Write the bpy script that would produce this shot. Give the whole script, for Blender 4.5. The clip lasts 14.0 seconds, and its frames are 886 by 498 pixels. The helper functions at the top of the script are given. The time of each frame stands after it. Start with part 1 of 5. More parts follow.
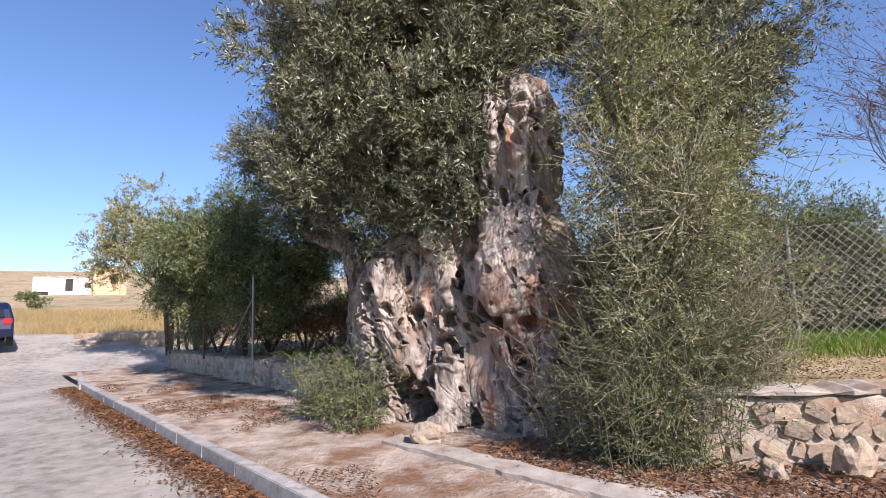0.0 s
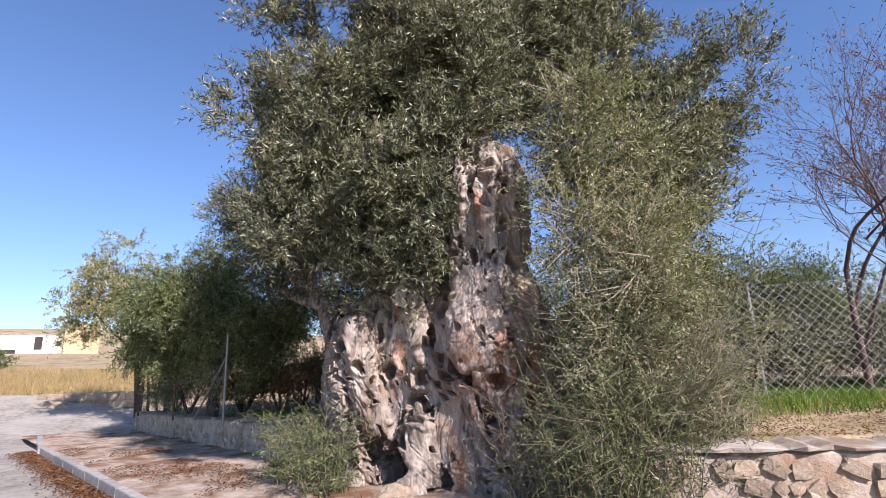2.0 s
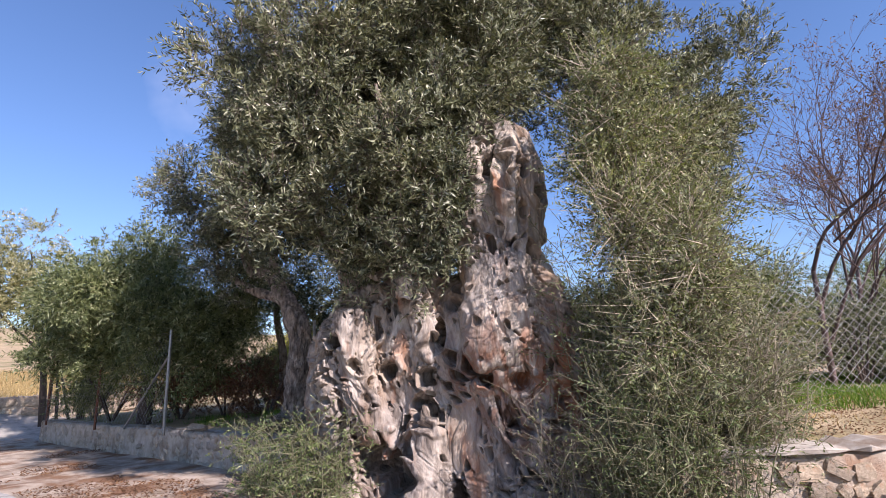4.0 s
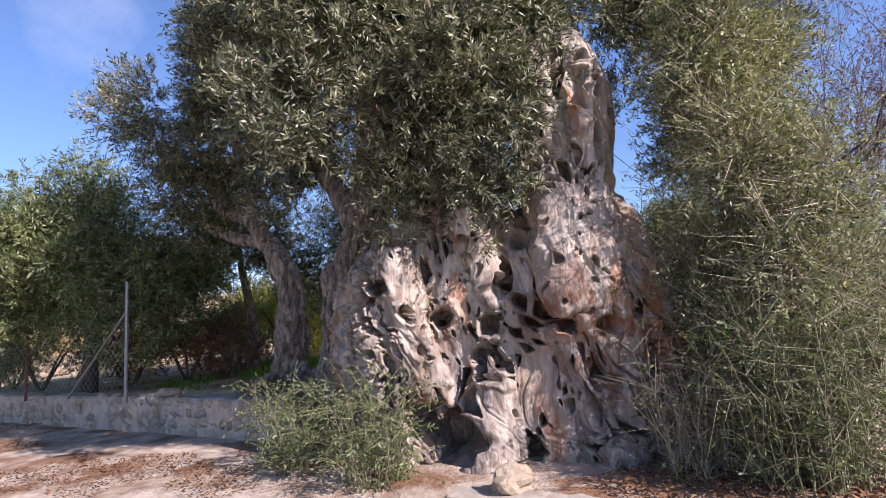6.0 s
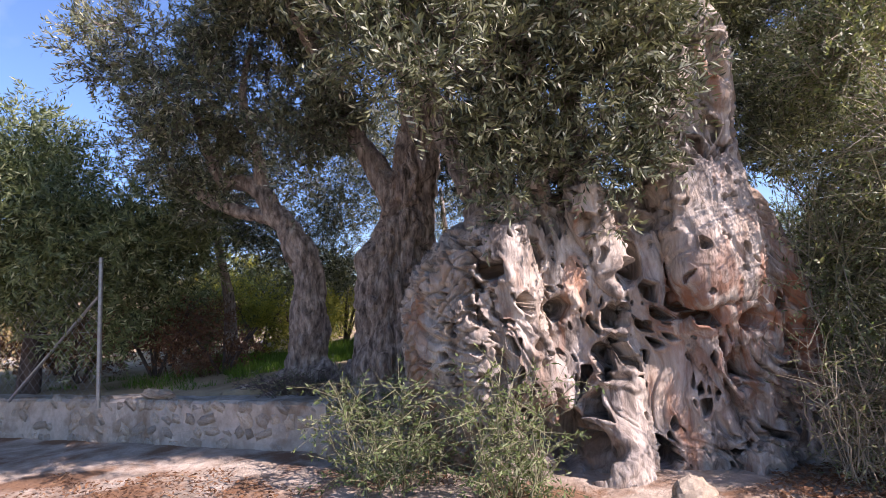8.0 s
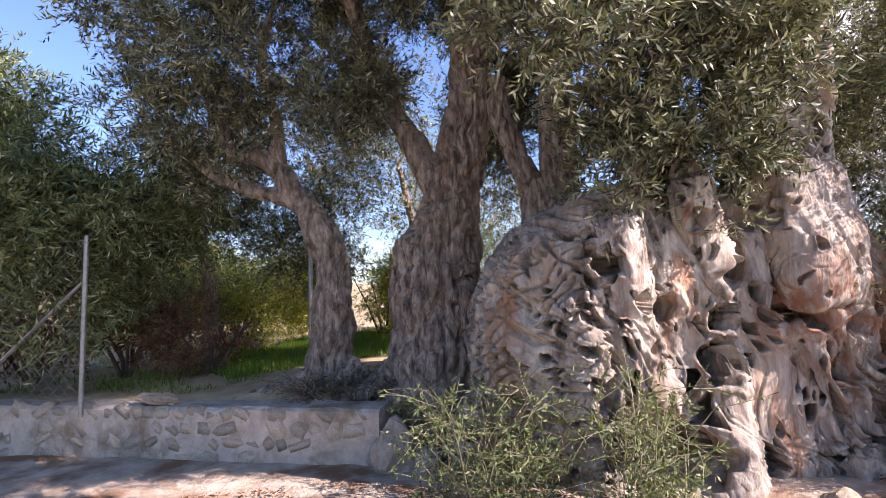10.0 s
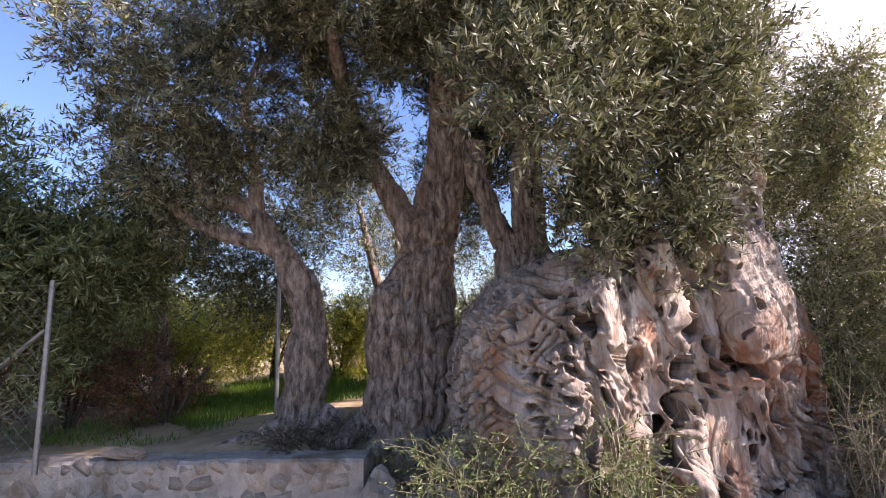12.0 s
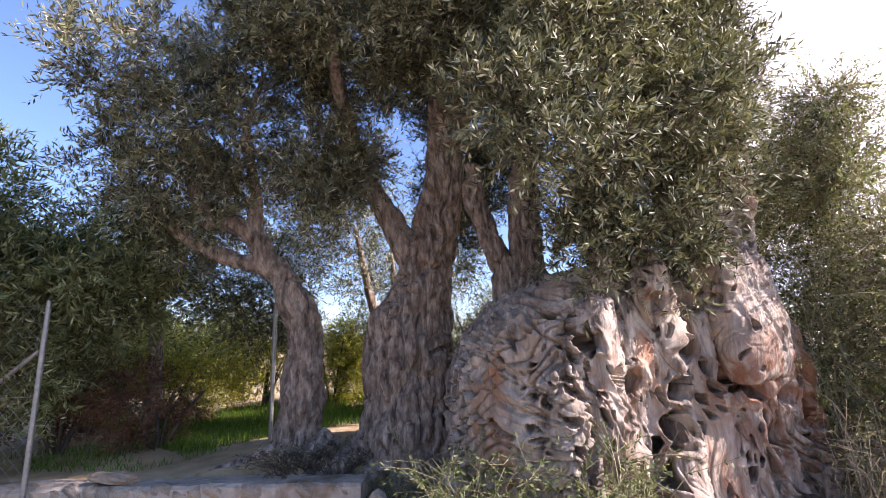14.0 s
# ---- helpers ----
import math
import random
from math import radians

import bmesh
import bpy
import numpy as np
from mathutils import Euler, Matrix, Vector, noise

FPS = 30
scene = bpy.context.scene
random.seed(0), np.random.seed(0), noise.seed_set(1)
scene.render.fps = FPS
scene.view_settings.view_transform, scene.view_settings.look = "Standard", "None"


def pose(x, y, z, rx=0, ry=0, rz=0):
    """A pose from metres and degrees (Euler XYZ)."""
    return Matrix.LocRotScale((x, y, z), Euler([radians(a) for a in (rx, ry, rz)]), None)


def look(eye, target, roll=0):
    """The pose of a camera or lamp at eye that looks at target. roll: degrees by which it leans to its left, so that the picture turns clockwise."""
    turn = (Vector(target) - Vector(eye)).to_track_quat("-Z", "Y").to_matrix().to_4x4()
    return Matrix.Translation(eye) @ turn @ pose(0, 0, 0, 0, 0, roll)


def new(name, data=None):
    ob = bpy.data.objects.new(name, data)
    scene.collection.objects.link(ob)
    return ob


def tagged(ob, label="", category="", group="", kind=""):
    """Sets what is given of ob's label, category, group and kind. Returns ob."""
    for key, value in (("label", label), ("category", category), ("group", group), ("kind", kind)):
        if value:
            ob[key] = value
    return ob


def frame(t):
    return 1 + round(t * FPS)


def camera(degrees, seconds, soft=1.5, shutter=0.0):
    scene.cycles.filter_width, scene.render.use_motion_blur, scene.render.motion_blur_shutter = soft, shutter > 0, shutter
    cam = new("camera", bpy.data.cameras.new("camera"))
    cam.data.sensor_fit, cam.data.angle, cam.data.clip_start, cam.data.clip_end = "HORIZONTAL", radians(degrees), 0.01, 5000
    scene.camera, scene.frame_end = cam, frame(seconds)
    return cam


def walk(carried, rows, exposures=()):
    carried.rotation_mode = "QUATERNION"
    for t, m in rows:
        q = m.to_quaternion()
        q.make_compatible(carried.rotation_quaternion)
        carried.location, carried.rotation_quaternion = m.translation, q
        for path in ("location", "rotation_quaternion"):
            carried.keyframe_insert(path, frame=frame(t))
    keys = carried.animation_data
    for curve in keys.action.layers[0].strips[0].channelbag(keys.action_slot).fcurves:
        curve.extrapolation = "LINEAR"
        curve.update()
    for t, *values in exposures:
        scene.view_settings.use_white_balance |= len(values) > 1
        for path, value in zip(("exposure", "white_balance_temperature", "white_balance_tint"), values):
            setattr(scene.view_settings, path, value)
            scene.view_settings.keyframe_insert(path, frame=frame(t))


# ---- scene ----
cam = camera(82.5, 14.0, soft=0.9)
METRES, EYE, TILT, LEAN, TURN = 8.0, 1.5, 0.0, 0.0, 0.0
ROWS = [
    (0.0, 0.0, 0.0, 0.0, 0.27, 7.18, 2.18),
    (0.5, 0.0281, -0.0104, -0.0017, 0.33, 9.71, 2.09),
    (1.0, 0.0431, -0.0179, 0.001, 0.29, 13.87, 2.49),
    (1.5, 0.0455, -0.0164, -0.0039, 0.2, 14.12, 2.51),
    (2.0, 0.0202, -0.0215, -0.0026, -1.5, 13.59, 2.28),
    (4.5, -0.1343, 0.1092, 0.002, -10.63, 13.08, 2.61),
    (5.0, -0.1746, 0.1425, -0.0007, -11.14, 11.79, 2.03),
    (5.5, -0.2142, 0.1753, -0.0012, -16.23, 9.04, 2.99),
    (6.0, -0.2507, 0.2236, 0.0018, -18.56, 7.77, 4.07),
    (6.5, -0.3013, 0.2683, 0.0032, -22.62, 7.33, 4.29),
    (7.0, -0.3395, 0.3071, 0.0046, -26.27, 6.94, 4.54),
    (7.5, -0.3772, 0.3585, 0.0087, -26.58, 6.79, 4.45),
    (8.0, -0.4205, 0.4011, 0.0112, -28.07, 6.39, 3.15),
    (8.5, -0.4504, 0.4464, 0.0072, -29.62, 6.32, 2.7),
    (11.0, -0.5934, 0.5738, 0.0307, -40.05, 5.91, 1.41),
    (11.5, -0.6118, 0.5688, 0.0345, -41.16, 7.19, 1.44),
    (12.0, -0.6163, 0.5628, 0.0415, -44.3, 9.1, 1.62),
    (12.5, -0.6164, 0.5617, 0.0442, -47.16, 11.36, 1.92),
    (13.0, -0.6216, 0.5629, 0.0414, -47.44, 12.71, 2.05),
    (13.5, -0.6205, 0.5652, 0.0351, -47.33, 12.8, 2.06),
    (14.0, -0.6255, 0.5649, 0.0335, -45.13, 12.13, 1.6),
]
walk(cam, [(t, pose(0, 0, EYE, TILT, LEAN, TURN) @ pose(METRES * x, METRES * y, METRES * z, 90 + pitch, roll, yaw)) for t, x, y, z, yaw, pitch, roll in ROWS],
     exposures=[(0.0, 0.80, 6000, 24), (5.0, 0.96, 6000, 27), (7.5, 1.2, 6050, 30), (11.0, 1.68, 6450, 31), (12.3, 1.44, 6400, 32), (14.0, 1.6, 6350, 32)])
# ---- light ----
SUN_AZ = Vector((0.56, -0.83, 0)).normalized()
SUN_EL = 35.0
world = bpy.data.worlds.new("sky")
scene.world = world
world.use_nodes = True
wn = world.node_tree
sky = wn.nodes.new("ShaderNodeTexSky")
sky.sky_type = "NISHITA"
sky.sun_disc = False
sky.sun_elevation = radians(SUN_EL)
sky.sun_rotation = math.atan2(SUN_AZ.x, SUN_AZ.y)
sky.altitude = 100.0
sky.air_density, sky.dust_density, sky.ozone_density = 1.25, 0.15, 6.0
wn.nodes["Background"].inputs["Strength"].default_value = 0.092
# thin white haze on the sun's side of the sky, and faint wisps
wtc = wn.nodes.new("ShaderNodeTexCoord")
wdot = wn.nodes.new("ShaderNodeVectorMath")
wdot.operation = "DOT_PRODUCT"
wdot.inputs[1].default_value = Vector((0.95, -0.12, 0.33)).normalized()
wn.links.new(wtc.outputs["Generated"], wdot.inputs[0])
whaze = wn.nodes.new("ShaderNodeMapRange")
whaze.inputs["From Min"].default_value, whaze.inputs["From Max"].default_value = 0.865, 0.99
whaze.interpolation_type = "SMOOTHSTEP"
wn.links.new(wdot.outputs["Value"], whaze.inputs["Value"])
wnoise = wn.nodes.new("ShaderNodeTexNoise")
wnoise.inputs["Scale"].default_value, wnoise.inputs["Detail"].default_value = 2.2, 6
wn.links.new(wtc.outputs["Generated"], wnoise.inputs["Vector"])
wwisp = wn.nodes.new("ShaderNodeMapRange")
wwisp.inputs["From Min"].default_value, wwisp.inputs["From Max"].default_value = 0.64, 0.85
wwisp.inputs["To Max"].default_value = 0.35
wn.links.new(wnoise.outputs["Fac"], wwisp.inputs["Value"])
wmax = wn.nodes.new("ShaderNodeMath")
wmax.operation = "MAXIMUM"
wn.links.new(whaze.outputs["Result"], wmax.inputs[0])
wn.links.new(wwisp.outputs["Result"], wmax.inputs[1])
wmix = wn.nodes.new("ShaderNodeMix")
wmix.data_type = "RGBA"
wn.links.new(wmax.outputs[0], wmix.inputs[0])
wn.links.new(sky.outputs["Color"], wmix.inputs[6])
wmix.inputs[7].default_value = (9.0, 9.0, 9.2, 1)
wn.links.new(wmix.outputs[2], wn.nodes["Background"].inputs["Color"])
sun_data = bpy.data.lights.new("sun", "SUN")
sun_data.energy, sun_data.angle, sun_data.color = 5.0, radians(0.53), (1.0, 0.92, 0.80)
sun = new("sun", sun_data)
sun_dir = SUN_AZ * math.cos(radians(SUN_EL)) + Vector((0, 0, math.sin(radians(SUN_EL))))
sun.matrix_world = look(sun_dir * 60, (0, 0, 0))


# ---- numeric helpers ----
def hash3(i, j, k, seed):
    n = (i * 73856093) ^ (j * 19349663) ^ (k * 83492791) ^ (seed * 2654435)
    n = (n ^ (n >> 13)) * 1274126177
    n = (n ^ (n >> 16)) & 0x7FFFFFFF
    return n / 0x7FFFFFFF


def vnoise(p, seed=0):
    """Smooth value noise in -1..1 at the rows of p."""
    p = np.asarray(p, float)
    c = np.floor(p).astype(np.int64)
    f = p - c
    f = f * f * f * (f * (f * 6 - 15) + 10)
    out = 0
    for a in (0, 1):
        for b in (0, 1):
            for d in (0, 1):
                w = (f[:, 0] if a else 1 - f[:, 0]) * (f[:, 1] if b else 1 - f[:, 1]) * (f[:, 2] if d else 1 - f[:, 2])
                out = out + w * hash3(c[:, 0] + a, c[:, 1] + b, c[:, 2] + d, seed)
    return out * 2 - 1


def fnoise(p, octaves=3, seed=0):
    total, amp, norm = 0, 1.0, 0
    for o in range(octaves):
        total = total + amp * vnoise(np.asarray(p) * 2 ** o + 17.3 * o, seed + o)
        norm += amp
        amp *= 0.5
    return total / norm


def smooth(a, b, x):
    u = np.clip((x - a) / (b - a), 0, 1)
    return u * u * (3 - 2 * u)


def mesh_of(name, verts, faces, material, shade=True):
    """A mesh from arrays: verts (n,3), faces (m,3) or (m,4)."""
    verts, faces = np.asarray(verts, np.float32), np.asarray(faces, np.int32)
    me = bpy.data.meshes.new(name)
    me.vertices.add(len(verts))
    me.vertices.foreach_set("co", verts.ravel())
    k = faces.shape[1]
    me.loops.add(faces.size)
    me.loops.foreach_set("vertex_index", faces.ravel())
    me.polygons.add(len(faces))
    me.polygons.foreach_set("loop_start", np.arange(0, faces.size, k, dtype=np.int32))
    me.polygons.foreach_set("use_smooth", np.full(len(faces), shade))
    me.update(calc_edges=True)
    me.validate()
    me.materials.append(material)
    return me


def thing(name, at, label, category, group="", kind=""):
    ob = new(name)
    ob.location = at
    return tagged(ob, label, category, group, kind)


def child(name, me, parent, label=""):
    """A part whose mesh is in world coordinates, under a thing that is only shifted."""
    ob = new(name, me)
    ob.parent = parent
    base = Vector((0, 0, 0))
    up = parent
    while up is not None:
        base += up.location
        up = up.parent
    ob.location = -base
    return tagged(ob, label)


def child_at(name, me, parent, m):
    ob = new(name, me)
    ob.parent = parent
    ob.matrix_basis = Matrix.Translation(-parent.location) @ m
    return ob


def bm_mesh(name, bm, material, shade=False):
    me = bpy.data.meshes.new(name)
    for f in bm.faces:
        f.smooth = shade
    bm.to_mesh(me)
    bm.free()
    me.materials.append(material)
    return me


def box_bm(bm, lo, hi, bevel=0.0):
    g = bmesh.ops.create_cube(bm, size=1)
    vs = g["verts"]
    for v in vs:
        v.co = Vector([lo[i] + (v.co[i] + 0.5) * (hi[i] - lo[i]) for i in range(3)])
    if bevel:
        es = list({e for v in vs for e in v.link_edges})
        bmesh.ops.bevel(bm, geom=es, offset=bevel, segments=2, affect="EDGES")


def spline(pts, step):
    """Points along a Catmull-Rom curve through pts (rows of any width)."""
    pts = np.asarray(pts, float)
    p = np.vstack([2 * pts[0] - pts[1], pts, 2 * pts[-1] - pts[-2]])
    out = []
    for i in range(1, len(p) - 2):
        n = max(2, int(np.linalg.norm(p[i + 1][:3] - p[i][:3]) / step))
        u = (np.arange(n) / n)[:, None]
        out.append(0.5 * (2 * p[i] + (p[i + 1] - p[i - 1]) * u + (2 * p[i - 1] - 5 * p[i] + 4 * p[i + 1] - p[i + 2]) * u ** 2
                          + (3 * p[i] - p[i - 1] - 3 * p[i + 1] + p[i + 2]) * u ** 3))
    out.append(p[-2][None])
    return np.vstack(out)


def tube(pts, sides=10, step=0.15, bark=0.0, seed=0, cap=True):
    """A tapered limb through rows x, y, z, radius. Returns verts, quad faces."""
    s = spline(pts, step)
    c, r = s[:, :3], np.maximum(s[:, 3], 0.001)
    t = np.gradient(c, axis=0)
    t /= np.linalg.norm(t, axis=1)[:, None] + 1e-9
    ref = np.array([0.31, 0.95, 0.05]) if abs(t[:, 2]).mean() > 0.5 else np.array([0.1, 0.05, 1.0])
    a = np.cross(t, ref)
    a /= np.linalg.norm(a, axis=1)[:, None] + 1e-9
    b = np.cross(t, a)
    ang = np.arange(sides) / sides * 2 * math.pi
    n = a[:, None] * np.cos(ang)[None, :, None] + b[:, None] * np.sin(ang)[None, :, None]
    v = (c[:, None] + n * r[:, None, None]).reshape(-1, 3)
    if bark:
        nn = n.reshape(-1, 3)
        rr = np.repeat(r, sides)
        q = v * np.array([1, 1, 0.28])
        q = q + 0.05 * np.stack([vnoise(v * 4 + 3, seed + 2), vnoise(v * 4 + 8, seed + 3), 0 * rr], -1)
        d = 0.5 * vnoise(v * 3.1, seed + 5) + 0.3 * vnoise(v * 6.5, seed + 6) + 0.2 * vnoise(q * 30, seed + 9)
        d -= 0.9 * smooth(0.22, 0, abs(vnoise(q * 7, seed))) + 0.5 * smooth(0.25, 0, abs(vnoise(q * 15, seed + 1))) - 0.3
        v = v + nn * (d * bark * np.minimum(rr / 0.2, 1.6))[:, None]
    m = len(c)
    i = np.arange(m - 1)[:, None] * sides
    j = np.arange(sides)[None]
    k = (j + 1) % sides
    f = np.stack([i + j, i + k, i + sides + k, i + sides + j], -1).reshape(-1, 4)
    if cap:
        v = np.vstack([v, c[-1] + t[-1] * r[-1] * 0.6, c[0]])
        e = (m - 1) * sides
        j = np.arange(sides)
        k = (j + 1) % sides
        f = np.vstack([f, np.stack([e + j, e + k, np.full(sides, len(v) - 2), np.full(sides, len(v) - 2)], -1)[:, [0, 1, 2, 2]]])
    return v, f


def tubes_mesh(name, limbs, material, **kw):
    vs, fs, n = [], [], 0
    for q, limb in enumerate(limbs):
        v, f = tube(limb, seed=q * 3 + 1, cap=False, **kw)
        vs.append(v)
        fs.append(f + n)
        n += len(v)
    return mesh_of(name, np.vstack(vs), np.vstack(fs), material)


# ---- materials ----
def node_mat(name):
    m = bpy.data.materials.new(name)
    m.use_nodes = True
    nt = m.node_tree
    return m, nt, nt.nodes["Principled BSDF"]


def add(nt, kind, **inputs):
    n = nt.nodes.new(kind)
    for k, v in inputs.items():
        n.inputs[k.replace("_", " ")].default_value = v
    return n


def coords(nt, stretch=(1, 1, 1), turn=(0, 0, 0)):
    tc = nt.nodes.new("ShaderNodeTexCoord")
    mp = nt.nodes.new("ShaderNodeMapping")
    mp.inputs["Scale"].default_value = stretch
    mp.inputs["Rotation"].default_value = turn
    nt.links.new(tc.outputs["Object"], mp.inputs["Vector"])
    return mp.outputs["Vector"]


def noise_tex(nt, vec, scale, detail=5, rough=0.55, distort=0.0):
    n = add(nt, "ShaderNodeTexNoise", Scale=scale, Detail=detail, Roughness=rough, Distortion=distort)
    nt.links.new(vec, n.inputs["Vector"])
    return n.outputs["Fac"]


def ramp(nt, fac, stops):
    r = nt.nodes.new("ShaderNodeValToRGB")
    el = r.color_ramp.elements
    el[0].position, el[0].color = stops[0][0], (*stops[0][1], 1)
    el[1].position, el[1].color = stops[-1][0], (*stops[-1][1], 1)
    for p, c in stops[1:-1]:
        e = el.new(p)
        e.color = (*c, 1)
    nt.links.new(fac, r.inputs["Fac"])
    return r.outputs["Color"]


def mix(nt, fac, a, b, mode="MIX"):
    m = nt.nodes.new("ShaderNodeMix")
    m.data_type, m.blend_type = "RGBA", mode
    for sock, v in ((m.inputs[0], fac), (m.inputs[6], a), (m.inputs[7], b)):
        if isinstance(v, (int, float)):
            sock.default_value = v
        elif isinstance(v, tuple):
            sock.default_value = (*v, 1)
        else:
            nt.links.new(v, sock)
    return m.outputs[2]


def bump(nt, bsdf, height, strength, dist=0.02):
    b = add(nt, "ShaderNodeBump", Strength=strength, Distance=dist)
    nt.links.new(height, b.inputs["Height"])
    nt.links.new(b.outputs["Normal"], bsdf.inputs["Normal"])


def grainy(name, stops, scale, patches=None, patch_scale=1.0, patch_range=(0.45, 0.6), rough=0.9, stretch=(1, 1, 1), bump_scale=None, strength=0.5, dist=0.02, patch_stretch=None, vary=0.0):
    """Two-scale surface: a noise ramp, patches of another colour, and a bump."""
    m, nt, bs = node_mat(name)
    vec = coords(nt, stretch)
    col = ramp(nt, noise_tex(nt, vec, scale, 7, 0.62), stops)
    if patches:
        pv = coords(nt, patch_stretch) if patch_stretch else vec
        fac = ramp(nt, noise_tex(nt, pv, patch_scale, 6, 0.6, 0.3), [(patch_range[0], (0, 0, 0)), (patch_range[1], (1, 1, 1))])
        col = mix(nt, fac, col, patches)
    if vary:
        oi = nt.nodes.new("ShaderNodeObjectInfo")
        col = mix(nt, 1.0, col, ramp(nt, oi.outputs["Random"], [(0, (1 - vary,) * 3), (1, (1 + vary * 0.6, 1 + vary * 0.5, 1 + vary * 0.3))]), "MULTIPLY")
    nt.links.new(col, bs.inputs["Base Color"])
    bs.inputs["Roughness"].default_value = rough
    bs.inputs["Specular IOR Level"].default_value = 0.25
    bump(nt, bs, noise_tex(nt, vec, bump_scale or scale * 3, 6, 0.65), strength, dist)
    return m


def leafy(name, dark, light, silver, glow=0.3, rough=0.5):
    """Leaves: each one its own tone, some light through them."""
    m, nt, bs = node_mat(name)
    g = nt.nodes.new("ShaderNodeNewGeometry")
    col = ramp(nt, g.outputs["Random Per Island"], [(0, dark), (0.45, light), (0.8, light), (1.0, silver)])
    vec = coords(nt)
    col = mix(nt, 1.0, col, ramp(nt, noise_tex(nt, vec, 1.3, 3), [(0.3, (0.7, 0.72, 0.7)), (0.7, (1.2, 1.15, 1.0))]), "MULTIPLY")
    nt.links.new(col, bs.inputs["Base Color"])
    bs.inputs["Roughness"].default_value = rough
    bs.inputs["Specular IOR Level"].default_value = 0.22
    tr = nt.nodes.new("ShaderNodeBsdfTranslucent")
    nt.links.new(mix(nt, 1.0, col, (1.2, 1.25, 0.6), "MULTIPLY"), tr.inputs["Color"])
    ms = nt.nodes.new("ShaderNodeMixShader")
    ms.inputs[0].default_value = glow
    nt.links.new(bs.outputs[0], ms.inputs[1])
    nt.links.new(tr.outputs[0], ms.inputs[2])
    nt.links.new(ms.outputs[0], nt.nodes["Material Output"].inputs["Surface"])
    return m


def plain(name, colour, rough=0.6, metal=0.0, wear=0.12, scale=30):
    m, nt, bs = node_mat(name)
    f = noise_tex(nt, coords(nt), scale, 4)
    lo, hi = tuple(c * (1 - wear) for c in colour), tuple(min(1, c * (1 + wear)) for c in colour)
    nt.links.new(ramp(nt, f, [(0.3, lo), (0.7, hi)]), bs.inputs["Base Color"])
    bs.inputs["Roughness"].default_value, bs.inputs["Metallic"].default_value = rough, metal
    return m


def old_wood():
    """Bleached olive wood: silver grey, tan streaks along the grain, reddish heartwood in places."""
    m, nt, bs = node_mat("weathered_olive_wood")
    v = coords(nt, (1, 1, 0.25), (0, 0.25, 0))
    v2 = coords(nt)
    col = ramp(nt, noise_tex(nt, v, 7, 8, 0.65, 0.8), [(0.32, (0.085, 0.068, 0.055)), (0.44, (0.25, 0.207, 0.17)), (0.56, (0.42, 0.36, 0.30)), (0.70, (0.60, 0.525, 0.445))])
    warm = ramp(nt, noise_tex(nt, v, 2.3, 5, 0.6, 0.5), [(0.50, (0, 0, 0)), (0.66, (0.75, 0.75, 0.75))])
    col = mix(nt, warm, col, (0.34, 0.24, 0.165))
    red = ramp(nt, noise_tex(nt, v, 1.9, 6, 0.62, 0.9), [(0.60, (0, 0, 0)), (0.70, (0.7, 0.7, 0.7))])
    col = mix(nt, red, col, (0.34, 0.15, 0.075))
    # rotten red heartwood laid bare on the riven flank and in the great cleft
    for place, reach in (((1.30, 5.75, 1.35), 1.15), ((0.62, 6.15, 1.5), 0.55), ((-0.45, 6.7, 0.45), 0.40)):
        dist = nt.nodes.new("ShaderNodeVectorMath")
        dist.operation = "DISTANCE"
        dist.inputs[1].default_value = place
        nt.links.new(v2, dist.inputs[0])
        near = nt.nodes.new("ShaderNodeMapRange")
        near.inputs["From Min"].default_value, near.inputs["From Max"].default_value = reach, reach * 0.3
        nt.links.new(dist.outputs["Value"], near.inputs["Value"])
        streak = ramp(nt, noise_tex(nt, v, 6, 6, 0.65, 0.9), [(0.45, (0, 0, 0)), (0.58, (0.9, 0.9, 0.9))])
        both = nt.nodes.new("ShaderNodeMath")
        both.operation = "MULTIPLY"
        nt.links.new(near.outputs["Result"], both.inputs[0])
        nt.links.new(streak, both.inputs[1])
        col = mix(nt, both.outputs[0], col, (0.27, 0.115, 0.06))
    pale = ramp(nt, noise_tex(nt, v2, 1.1, 4), [(0.35, (0.8, 0.8, 0.82)), (0.65, (1.1, 1.08, 1.03))])
    col = mix(nt, 1.0, col, pale, "MULTIPLY")
    nt.links.new(col, bs.inputs["Base Color"])
    bs.inputs["Roughness"].default_value = 0.85
    bs.inputs["Specular IOR Level"].default_value = 0.2
    bump(nt, bs, noise_tex(nt, v, 22, 8, 0.7, 0.6), 0.8, 0.03)
    return m


M_WOOD = old_wood()
M_BARK = grainy("olive_bark", [(0.32, (0.085, 0.066, 0.053)), (0.5, (0.30, 0.24, 0.19)), (0.66, (0.54, 0.45, 0.365))], 9, (0.21, 0.12, 0.075), 1.6, (0.60, 0.76), 0.9, (1.7, 1.7, 0.6), 30, 1.0, 0.05)
M_BARK_DARK = grainy("dark_bark", [(0.3, (0.04, 0.03, 0.025)), (0.7, (0.13, 0.10, 0.08))], 12, None, 1, (0.5, 0.6), 0.9, (1, 1, 0.25), 30, 0.8)
M_TWIG = plain("twig", (0.27, 0.225, 0.155), 0.8, 0, 0.3, 6)
M_SHOOT = plain("green_shoot", (0.175, 0.165, 0.09), 0.75, 0, 0.3, 6)
M_TWIG_DARK = plain("dark_twig", (0.105, 0.07, 0.062), 0.8, 0, 0.3, 6)
M_LEAF = leafy("olive_leaf", (0.018, 0.026, 0.016), (0.168, 0.180, 0.104), (0.52, 0.52, 0.42), 0.12)
